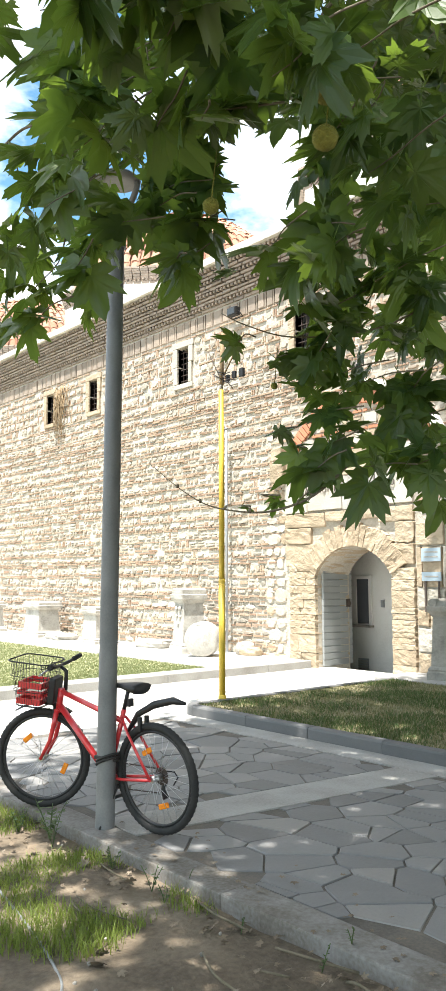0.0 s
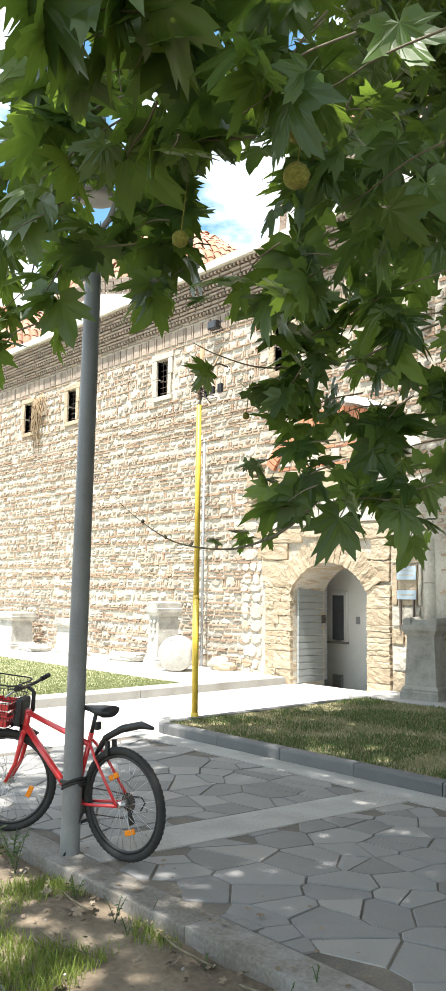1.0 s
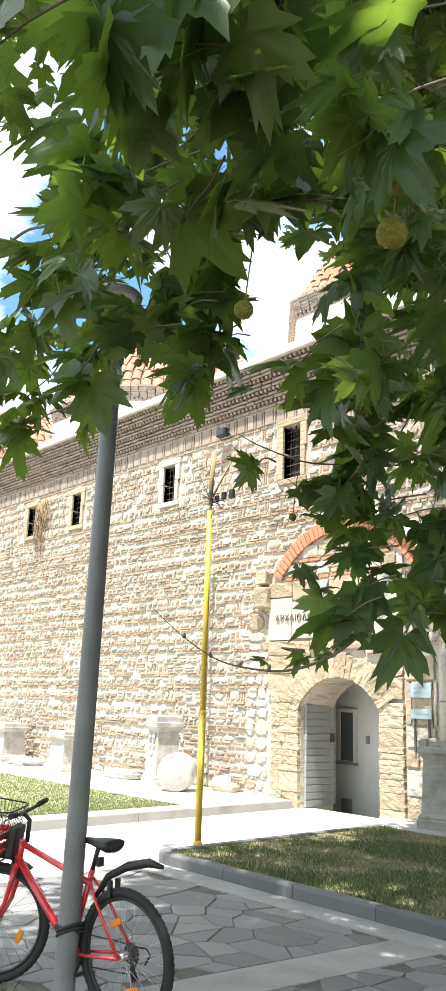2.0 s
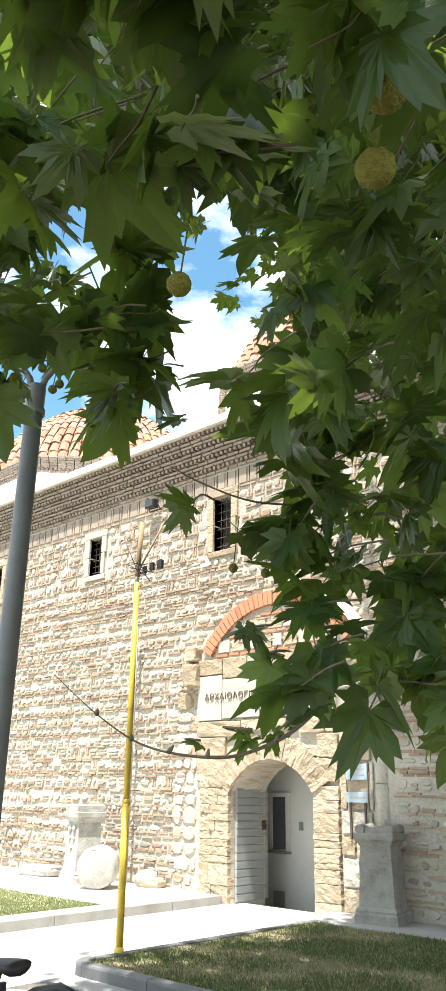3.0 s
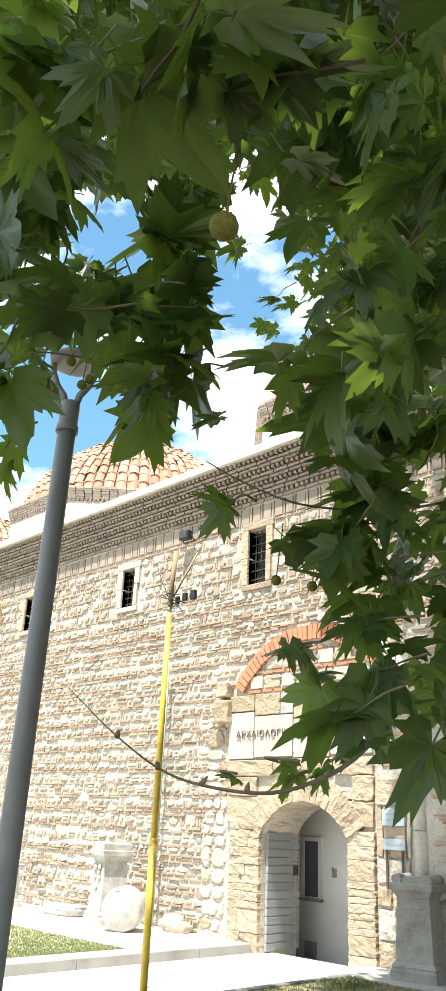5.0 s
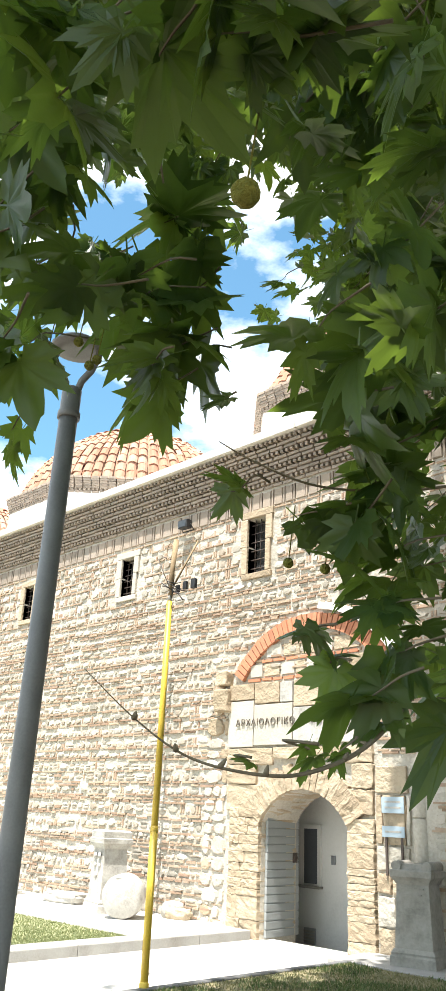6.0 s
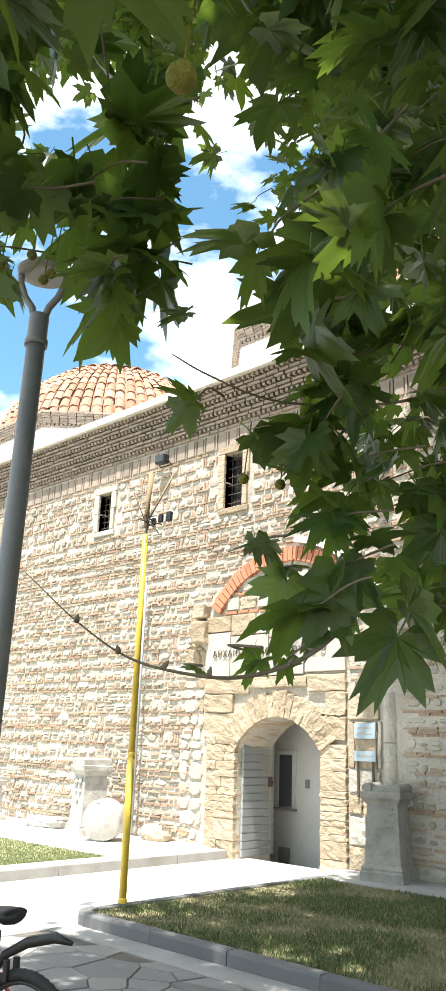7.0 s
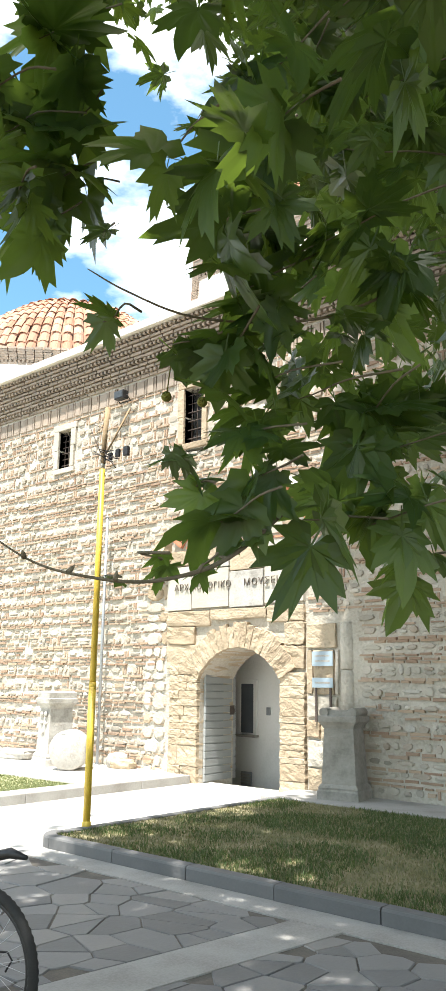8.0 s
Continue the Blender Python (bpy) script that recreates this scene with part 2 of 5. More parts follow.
def turned(bm, rows, n=24, centre=(0, 0, 0), square=False, phase=0.0):
    """A turned (or square) body from rows of (radius, z)."""
    c, rings = Vector(centre), []
    for r, z in rows:
        ring = []
        for k in range(n):
            a = 2 * math.pi * k / n + phase
            ring.append(bm.verts.new(c + Vector((r * math.cos(a), r * math.sin(a), z))))
        rings.append(ring)
    for a, b in zip(rings, rings[1:]):
        for k in range(n):
            bm.faces.new((a[k], a[(k + 1) % n], b[(k + 1) % n], b[k]))
    bm.faces.new(rings[0][::-1])
    bm.faces.new(rings[-1])
    return bm


def stacked(bm, rows, cx=0.0, cy=0.0):
    """A square-plan body: rows of (half x, half y, z)."""
    rings = []
    for hx, hy, z in rows:
        rings.append([bm.verts.new((cx + sx * hx, cy + sy * hy, z)) for sx, sy in ((-1, -1), (1, -1), (1, 1), (-1, 1))])
    for a, b in zip(rings, rings[1:]):
        for k in range(4):
            bm.faces.new((a[k], a[(k + 1) % 4], b[(k + 1) % 4], b[k]))
    bm.faces.new(rings[0][::-1])
    bm.faces.new(rings[-1])
    return bm


def roughen(bm, amount, scale, cuts=3):
    bmesh.ops.subdivide_edges(bm, edges=bm.edges[:], cuts=cuts, use_grid_fill=True)
    for v in bm.verts:
        v.co += noise.noise_vector(v.co * scale) * amount
    return bm


class Soup:
    """Many small pieces, joined."""

    def __init__(self):
        self.v, self.f = [], []

    def stone(self, outline, y_front, y_back, inset=0.18, belly=0.0):
        """A masonry piece facing -y from its outline in (x, z)."""
        n, o = len(outline), len(self.v)
        cx, cz = sum(p[0] for p in outline) / n, sum(p[1] for p in outline) / n
        mid = y_front + (y_back - y_front) * 0.45
        for x, z in outline:
            self.v.append((x, y_back, z))
        for x, z in outline:
            self.v.append((x, mid, z))
        for x, z in outline:
            self.v.append((x + (cx - x) * inset, y_front, z + (cz - z) * inset))
        for r in (0, n):
            for k in range(n):
                a, b = o + r + k, o + r + (k + 1) % n
                self.f.append((a, b, b + n, a + n))
        if belly:
            self.v.append((cx, y_front - belly, cz))
            c = len(self.v) - 1
            for k in range(n):
                self.f.append((o + 2 * n + k, o + 2 * n + (k + 1) % n, c))
        else:
            self.f.append(tuple(o + 2 * n + k for k in range(n)))

    def add(self, verts, faces):
        o = len(self.v)
        self.v.extend(verts)
        self.f.extend(tuple(i + o for i in f) for f in faces)

    def mesh(self, name):
        m = bpy.data.meshes.new(name)
        m.from_pydata(self.v, [], self.f)
        m.update()
        return m


def rect(x0, x1, z0, z1, rnd, j=0.008):
    q = lambda: rnd.uniform(-j, j)
    return [(x0 + q(), z0 + q()), (x1 + q(), z0 + q()), (x1 + q(), z1 + q()), (x0 + q(), z1 + q())]


def lump(x0, x1, z0, z1, rnd, n=7):
    cx, cz, hx, hz = (x0 + x1) / 2, (z0 + z1) / 2, (x1 - x0) / 2, (z1 - z0) / 2
    out, ph = [], rnd.uniform(0, 1)
    for k in range(n):
        a = 2 * math.pi * (k + ph) / n
        c, s = math.cos(a), math.sin(a)
        q = (abs(c) ** 3.2 + abs(s) ** 3.2) ** (-1 / 3.2) * rnd.uniform(0.82, 1.04)
        out.append((cx + hx * c * q, cz + hz * s * q))
    return out

# ---- ground and paving ----
KY, EY = -4.84, -8.06        # kerb of the grass bed; outer edge of the paved walk
rnd = random.Random(4)


def sheet(name, x0, x1, y0, y1, z, material, cell=1.0, bumpy=0.0, label=""):
    bm = bmesh.new()
    nx, ny = max(1, int((x1 - x0) / cell)), max(1, int((y1 - y0) / cell))
    g = [[bm.verts.new((x0 + (x1 - x0) * i / nx, y0 + (y1 - y0) * j / ny, z)) for i in range(nx + 1)] for j in range(ny + 1)]
    for j in range(ny):
        for i in range(nx):
            bm.faces.new((g[j][i], g[j][i + 1], g[j + 1][i + 1], g[j + 1][i]))
    if bumpy:
        for v in bm.verts:
            v.co.z += noise.noise(v.co * 1.7) * bumpy + noise.noise(v.co * 6.0) * bumpy * 0.4
    return tagged(part(name, bm, material, None, "", True), label, kind="structure")


# far ground out to the horizon, lying under everything
sheet("ground", -400, 400, -400, 400, -0.30, DIRT, 80, 0.0, "dry soil reaching out to the horizon")
sheet("garden_soil", -14, 18, -22, EY + 0.03, -0.07, DIRT, 0.12, 0.035, "dry brown garden soil with sparse grass")
tagged(part("path_slab", boxed(-2.2, 14.0, EY + 0.06, 0.30, -0.25, -0.012), PALECONC), "pale worn concrete path in front of the museum", kind="structure")
tagged(part("path_slab_far", boxed(-40.0, -2.2, EY + 0.06, -6.4, -0.25, -0.012), PALECONC), "pale worn concrete path beside the lawn", kind="structure")
tagged(part("path_surface", boxed(-2.1, 0.72, EY + 0.23, 0.28, -0.02, 0.0), PALECONC), "sunlit pale concrete path to the door", kind="structure")
edge = thing("edge_kerb", "long pale concrete edging of the paved walk, dirt on top", "kerb", kind="structure")
x = -30.0
while x < 16:
    w = 3.0 if x < 0 else rnd.uniform(2.3, 3.1)
    part("edging_stone", boxed(x, x + w - 0.003, EY, EY + 0.22, -0.24, 0.008 + rnd.uniform(-0.003, 0.003), bevel=0.012), EDGE, edge)
    x += w
band = thing("paving_band", "flat pale concrete bands framing the flagstones", "paving", kind="structure")


def skew(x, y):
    """The cross bands stand a little askew to the kerb."""
    return x + 0.125 * (y + 6.5) * max(0.0, min(1.0, (x - 0.74) / 3.0)), y


for a in ((0.72, 12.0, KY - 0.31, KY + 0.02), (3.84, 4.26, EY + 0.23, KY - 0.315), (8.3, 8.74, EY + 0.23, KY - 0.315)):
    bm = boxed(*a, -0.03, 0.005, bevel=0.004)
    if a[1] - a[0] < 1:
        for v in bm.verts:
            v.co.x = skew(v.co.x, v.co.y)[0]
    part("band_strip", bm, CONCRETE, band)
tagged(part("joint_bed", boxed(0.725, 12.0, EY + 0.225, KY - 0.315, -0.03, -0.006), JOINT), "dark earthy joints between flagstones", kind="structure")


def cells(x0, x1, y0, y1, step, rnd):
    """Irregular paving outlines: jittered seeds, each clipped against its neighbours."""
    seeds = []
    ny, nx = max(1, round((y1 - y0) / step)), max(1, round((x1 - x0) / step))
    for j in range(-1, ny + 1):
        for i in range(-1, nx + 1):
            seeds.append((x0 + (i + 0.5 + rnd.uniform(-0.62, 0.62)) * (x1 - x0) / nx, y0 + (j + 0.5 + rnd.uniform(-0.62, 0.62)) * (y1 - y0) / ny))
    seeds = [q for q in seeds if rnd.random() > 0.22]
    for sx, sy in seeds:
        if not (x0 < sx < x1 and y0 < sy < y1):
            continue
        poly = [(x0, y0), (x1, y0), (x1, y1), (x0, y1)]
        for tx, ty in seeds:
            dx, dy = tx - sx, ty - sy
            d2 = dx * dx + dy * dy
            if d2 < 1e-9 or d2 > (step * 3.2) ** 2:
                continue
            lim, out = d2 / 2 - rnd.uniform(0.003, 0.008) * math.sqrt(d2), []
            for k in range(len(poly)):
                p, q = poly[k], poly[(k + 1) % len(poly)]
                a = (p[0] - sx) * dx + (p[1] - sy) * dy - lim
                b = (q[0] - sx) * dx + (q[1] - sy) * dy - lim
                if a <= 0:
                    out.append(p)
                if a * b < 0:
                    t = a / (a - b)
                    out.append((p[0] + (q[0] - p[0]) * t, p[1] + (q[1] - p[1]) * t))
            poly = out
            if not poly:
                break
        if len(poly) > 2:
            yield poly


def flag(poly, top):
    """A flagstone with worn edges, as verts and faces."""
    n = len(poly)
    cx, cy = sum(p[0] for p in poly) / n, sum(p[1] for p in poly) / n
    v = [(x, y, -0.03) for x, y in poly] + [(x, y, top - 0.006) for x, y in poly] + [(x + (cx - x) * 0.025, y + (cy - y) * 0.025, top) for x, y in poly]
    f = [(k + r, (k + 1) % n + r, (k + 1) % n + r + n, k + r + n) for r in (0, n) for k in range(n)]
    f.append(tuple(2 * n + k for k in range(n)))
    return v, f


paving = thing("flagstone_paving", "grey irregular flagstones laid as crazy paving", "paving", kind="structure")
far_flags = Soup()
for x0, x1 in ((0.74, 3.83), (4.27, 8.29), (8.75, 12.0)):
    for poly in cells(x0, x1, EY + 0.235, KY - 0.325, 0.235, rnd):
        poly = [skew(*p) for p in poly]
        v, f = flag(poly, rnd.uniform(-0.001, 0.006))
        if poly[0][0] > 7.2:
            far_flags.add(v, f)
            continue
        m = bpy.data.meshes.new("flagstone")
        m.from_pydata(v, [], f)
        link("flagstone", m, FLAG, paving)

tagged(link("far_flagstones", far_flags.mesh("far_flagstones"), FLAG, paving), kind="stuff")

# grass bed on the right of the path, behind its kerb
bed = thing("grass_bed", "raised bed of patchy half-dry grass behind a kerb", "lawn", kind="structure")
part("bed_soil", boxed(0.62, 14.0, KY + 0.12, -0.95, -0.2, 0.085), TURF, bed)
kerb = thing("grass_kerb", "dark grey kerb stones round the grass bed, rounded corner", "kerb", kind="structure")
CX, CY, CR = 0.85, KY + 0.28, 0.28


def kerb_piece(pts, wide=0.13, top=0.118):
    """A run of kerb along pts, its outer face on the line."""
    bm, rings = bmesh.new(), []
    for i, p in enumerate(pts):
        a, b = Vector(pts[max(i - 1, 0)]), Vector(pts[min(i + 1, len(pts) - 1)])
        d = (b - a).normalized()
        nrm = Vector((-d.y, d.x))
        p = Vector(p)
        prof = [(0, -0.2), (0, top - 0.022), (0.008, top - 0.006), (0.024, top), (wide - 0.01, top), (wide, top - 0.01), (wide, -0.2)]
        rings.append([bm.verts.new((p.x + nrm.x * u, p.y + nrm.y * u, z)) for u, z in prof])
    for a, b in zip(rings, rings[1:]):
        for k in range(len(a)):
            bm.faces.new((a[k], b[k], b[(k + 1) % len(a)], a[(k + 1) % len(a)]))
    bm.faces.new(rings[0])
    bm.faces.new(rings[-1][::-1])
    bmesh.ops.recalc_face_normals(bm, faces=bm.faces[:])
    return bm


arc = [(CX + CR * math.cos(a), CY + CR * math.sin(a)) for a in [radians(180 + 90 * k / 6) for k in range(7)]]
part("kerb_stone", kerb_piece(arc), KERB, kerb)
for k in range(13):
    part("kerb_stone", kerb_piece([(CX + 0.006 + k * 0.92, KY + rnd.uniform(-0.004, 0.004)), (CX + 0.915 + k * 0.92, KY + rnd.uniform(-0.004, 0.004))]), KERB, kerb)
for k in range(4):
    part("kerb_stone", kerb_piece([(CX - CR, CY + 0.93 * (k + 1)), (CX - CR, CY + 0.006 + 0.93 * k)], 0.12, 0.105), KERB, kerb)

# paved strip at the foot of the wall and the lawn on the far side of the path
# Right strip continues the path's paving, greyed to paint the tree's shade.
tagged(part("strip_right", boxed(0.35, 14.0, -0.94, 0.0, -0.2, 0.10, bevel=0.01), CONCRETE), "paved strip at the wall foot, tree shade in its grey", kind="structure")
strip = thing("wall_strip", "paved strip along the wall, sunlight in its pale tone", "pavement", kind="structure")
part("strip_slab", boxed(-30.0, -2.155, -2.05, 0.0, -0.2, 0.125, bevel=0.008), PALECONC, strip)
lkerb = thing("lawn_kerb", "pale stone kerb edging the lawn", "kerb", kind="structure")
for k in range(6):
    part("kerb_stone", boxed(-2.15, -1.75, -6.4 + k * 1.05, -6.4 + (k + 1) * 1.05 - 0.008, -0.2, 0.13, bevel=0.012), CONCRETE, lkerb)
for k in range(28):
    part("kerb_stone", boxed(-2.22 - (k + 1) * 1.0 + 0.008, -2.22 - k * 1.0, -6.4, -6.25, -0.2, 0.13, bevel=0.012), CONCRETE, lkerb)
lawn = thing("lawn", "lawn of short half-dry grass, sunlight in its pale tone", "lawn", kind="structure")
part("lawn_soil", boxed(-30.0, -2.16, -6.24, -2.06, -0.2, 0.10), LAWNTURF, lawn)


def blades(name, count, place, height, material, parent, label, seed, lean=0.5, width=0.006):
    """Many grass blades, joined."""
    r, s = random.Random(seed), Soup()
    for _ in range(count):
        p = place(r)
        if p is None:
            continue
        x, y, z = p
        h, a = height * r.uniform(0.4, 1.25), r.uniform(0, 6.283)
        dx, dy = math.cos(a), math.sin(a)
        k, w = h * r.uniform(0.1, lean), width * r.uniform(0.6, 1.3)
        b = r.uniform(0, 6.283)
        wx, wy = math.cos(b) * w, math.sin(b) * w
        s.add([(x - wx, y - wy, z - 0.01), (x + wx, y + wy, z - 0.01), (x + dx * k * 0.4 + wx * 0.7, y + dy * k * 0.4 + wy * 0.7, z + h * 0.6), (x + dx * k * 0.4 - wx * 0.7, y + dy * k * 0.4 - wy * 0.7, z + h * 0.6), (x + dx * k, y + dy * k, z + h)], [(0, 1, 2, 3), (3, 2, 4)])
    return tagged(link(name, s.mesh(name), material, parent), label, "grass", kind="stuff")


def bed_place(r):
    x, y = r.uniform(0.72, 8.0), r.uniform(KY + 0.14, -0.98)
    if noise.noise(Vector((x * 1.1, y * 1.1, 3))) < 0.02 - 0.22 * max(0.0, min(1.0, (x - 1.0))) + r.uniform(-0.05, 0.22):
        return None
    return x, y, 0.085


def bed_all(r):
    return r.uniform(0.72, 8.0), r.uniform(KY + 0.14, -0.98), 0.085


def lawn_place(r):
    return (-2.18 - 20 * r.random() ** 1.6, r.uniform(-6.2, -2.08), 0.10)


def tuft_place(r):
    x, y = r.uniform(2.0, 7.4), r.uniform(-10.3, EY - 0.03)
    d = noise.noise(Vector((x * 1.5, y * 1.5, 9)))
    if d < -0.10 + 0.55 * max(0.0, min(1.0, (x - 4.7) / 0.9)) + r.uniform(-0.1, 0.1):
        return None
    return x, y, -0.07


blades("grass_patch", 52000, bed_place, 0.042, GRASS, None, "patchy green grass in the raised bed", 1, 0.9, 0.005)
blades("dry_grass_patch", 48000, bed_all, 0.028, GRASSDRY, None, "half-dry straw-coloured grass in the bed", 5, 1.2, 0.005)
blades("lawn_grass", 70000, lawn_place, 0.026, LAWNGRASS, None, "short lawn grass, sunlight in its pale colour", 2, 0.7, 0.007)
blades("grass_tufts", 75000, tuft_place, 0.06, SUNGRASS, None, "green grass tufts on the soil", 3, 1.1, 0.0026)

# ---- museum wall ----
WX0, WX1, WTOP = -27.0, 13.0, 7.35
DX0, DX1, DSP, DAP = -1.68, 0.01, 1.64, 2.13      # door: sides, spring and crown
DC, DH = (DX0 + DX1) / 2, (DX1 - DX0) / 2
DR = (DH * DH + (DAP - DSP) ** 2) / (2 * (DAP - DSP))
DZ = DAP - DR
WINS = [(-2.16, 5.75, 0.44, 1.02), (-5.81, 5.87, 0.40, 0.80), (-9.57, 5.86, 0.40, 0.80), (-11.83, 5.86, 0.40, 0.80), (-15.5, 5.86, 0.40, 0.80), (-17.8, 5.86, 0.40, 0.80)]
AC, AZ, AR, AT = -0.74, 2.90, 1.93, 0.24           # relieving arch: centre, radius, depth


def door_top(x):
    return DZ + math.sqrt(max(0.0, DR * DR - (x - DC) ** 2))


wall = thing("wall_south", "tall sunlit wall of rubble stone with brick courses and lime mortar", "wall", kind="structure")


def wall_core():
    """The wall's body: vertical slices with the openings left out."""
    bm = bmesh.new()
    cuts = sorted({WX0, WX1, DX0, DX1, *[w[0] for w in WINS], *[w[0] + w[2] for w in WINS]})
    for a, b in zip(cuts, cuts[1:]):
        if a >= DX0 - 1e-6 and b <= DX1 + 1e-6:
            n = 16
            for k in range(n):
                p, q = a + (b - a) * k / n, a + (b - a) * (k + 1) / n
                zp, zq = door_top(p), door_top(q)
                vs = [bm.verts.new(c) for c in ((p, 0.014, zp), (q, 0.014, zq), (q, 0.014, WTOP), (p, 0.014, WTOP), (p, 0.85, zp), (q, 0.85, zq), (q, 0.85, WTOP), (p, 0.85, WTOP))]
                for f in ((0, 1, 2, 3), (7, 6, 5, 4), (1, 0, 4, 5)):
                    bm.faces.new([vs[i] for i in f])
            continue
        win = [w for w in WINS if abs(w[0] - a) < 1e-6]
        if win:
            box(bm, a, b, 0.014, 0.85, -0.3, win[0][1])
            box(bm, a, b, 0.014, 0.85, win[0][1] + win[0][3], WTOP)
        else:
            box(bm, a, b, 0.014, 0.85, -0.3, WTOP)
    return bm


part("mortar_core", wall_core(), MORTAR, wall)

near_parts = []      # pieces round the portal, kept as single parts
stones, bricks = Soup(), Soup()


def blocked(x0, x1, z0, z1):
    """True where the portal, its arch or a window frame stands instead of the common masonry."""
    if x1 > -2.46 and x0 < 0.50 and z0 < 3.86:
        return True
    cx, cz = (x0 + x1) / 2, (z0 + z1) / 2
    d = math.hypot(cx - AC, cz - AZ)
    if AR - AT - 0.05 < d < AR + 0.05 and cz > 3.9:
        return True
    if x1 > 0.52 and x0 < 1.34 and z0 < 2.5:
        return True
    for w, z, ww, wh in WINS:
        if x1 > w - 0.17 and x0 < w + ww + 0.17 and z1 > z - 0.12 and z0 < z + wh + 0.16:
            return True
    return False


def put(kind, outline, yf, yb, inset, belly=0.0, single=False):
    if single and len(near_parts) < 290:
        s = Soup()
        s.stone(outline, yf, yb, inset, belly)
        near_parts.append((kind, s.mesh(kind)))
        return
    (bricks if kind == "brick" else stones).stone(outline, yf, yb, inset, belly)


r = random.Random(11)
z = 0.14
while z < 6.72:
    upper = z > 5.5
    hs = r.uniform(0.075, 0.165) if not upper else r.uniform(0.15, 0.2)
    x = WX0 + r.uniform(0, 0.3)
    far = lambda q: q < -16
    while x < 6.5:
        w = r.choice((r.uniform(0.08, 0.2), r.uniform(0.12, 0.34))) * (1.7 if far(x) else 1)
        if upper:
            w = r.uniform(0.14, 0.26)
        zz, hh = z + 0.02 * math.sin(x * 0.7 + z * 3) + r.uniform(-0.012, 0.012), hs * r.uniform(0.62, 1.04)
        if not blocked(x, x + w, zz, zz + hh):
            near = 1.34 < x < 2.7 and z < 2.6
            if not upper and hs > 0.13 and r.random() < 0.35:
                put("stone", lump(x, x + w * 0.95, zz, zz + hh * 0.48, r, 6), r.uniform(-0.012, 0.006), 0.04, 0.14, 0.004, near)
                put("stone", lump(x, x + w * 0.95, zz + hh * 0.5, zz + hh, r, 6), r.uniform(-0.012, 0.006), 0.04, 0.14, 0.004, near)
            elif r.random() < 0.16:
                put("brick", rect(x, x + w - 0.02, zz + hh * 0.2, zz + hh * 0.6, r), r.uniform(-0.010, 0.006), 0.04, 0.08, 0, near)
            else:
                put("stone", lump(x, x + w - 0.015, zz, zz + hh, r, r.choice((6, 7, 8))), r.uniform(-0.024, 0.006), 0.04, r.uniform(0.08, 0.2), r.uniform(0, 0.008), near)
            if (upper and r.random() < 0.55) or r.random() < 0.1:
                for _ in range(2 if r.random() < 0.5 else 1):
                    x += 0.018
                    put("brick", rect(x + w - 0.012, x + w + 0.028, zz, zz + hh, r, 0.004), r.uniform(-0.008, 0.006), 0.04, 0.12, 0, False)
                    x += 0.042
        x += w + r.uniform(0.008, 0.03)
    z += hs + r.uniform(0.012, 0.025)
    for _ in range(r.choice((1, 2, 2, 3)) if not upper else 1):
        x = WX0 + r.uniform(0, 0.3)
        hb, drift = r.uniform(0.026, 0.04), r.uniform(0, 6)
        while x < 6.5:
            w = r.uniform(0.10, 0.34) * (1.6 if far(x) else 1)
            if r.random() > 0.13 and not blocked(x, x + w, z, z + hb):
                dz = 0.014 * math.sin(x * 0.8 + drift) + r.uniform(-0.006, 0.006)
                put("brick", rect(x, x + w, z + dz, z + dz + hb, r, 0.006), r.uniform(-0.020, 0.008), 0.04, 0.08, 0, 1.34 < x < 2.4 and z < 2.4)
            x += w + r.uniform(0.012, 0.035)
        z += hb + r.uniform(0.012, 0.02)
tagged(link("rubble_stones", stones.mesh("rubble_stones"), RUBBLE, wall), kind="stuff")
tagged(link("brick_courses", bricks.mesh("brick_courses"), BRICK, wall), kind="stuff")
for kind, mesh in near_parts:
    link(kind, mesh, BRICK if kind == "brick" else RUBBLE, wall)


def single(kind, outline, yf, yb, material, parent, inset=0.06, belly=0.0):
    s = Soup()
    s.stone(outline, yf, yb, inset, belly)
    return link(kind, s.mesh(kind), material, parent)


# frieze toned dark for the eave's shade, stepped saw-tooth brick cornice under the eave
frieze = Soup()
x = WX0
while x < WX1:
    w = r.uniform(0.15, 0.24)
    frieze.stone(rect(x, x + w, 6.91, 7.22, r, 0.006), r.uniform(-0.02, -0.006), 0.04, 0.1)
    frieze.stone(rect(x + w + 0.02, x + w + 0.06, 6.90, 7.23, r, 0.003), -0.016, 0.04, 0.1)
    x += w + 0.08
tagged(link("frieze_blocks", frieze.mesh("frieze_blocks"), DARKBRICK, wall), kind="stuff")
cornice = Soup()
NC = 11
for k in range(NC):
    z0, out = 7.27 + k * 0.074, 0.02 + 0.024 * k
    x = WX0 + (k % 2) * 0.1
    while x < WX1:
        w = 0.10 if k % 3 == 1 else r.uniform(0.2, 0.32)
        if k % 3 == 1:
            cornice.stone(rect(x, x + w * 0.62, z0, z0 + 0.052, r, 0.004), -out - 0.02, 0.1, 0.05)
        else:
            cornice.stone(rect(x, x + w, z0, z0 + 0.05, r, 0.006), -out + r.uniform(-0.008, 0.008), 0.1, 0.04)
        x += w + 0.014
tagged(link("cornice_bricks", cornice.mesh("cornice_bricks"), DARKBRICK, wall), kind="stuff")
part("cornice_core", boxed(WX0, WX1, -0.005, 0.85, 7.352, 8.09), DARKBRICK, wall)
eave = thing("eave", "pale stone eave slab along the roof edge", "eave", kind="structure")
x = WX0
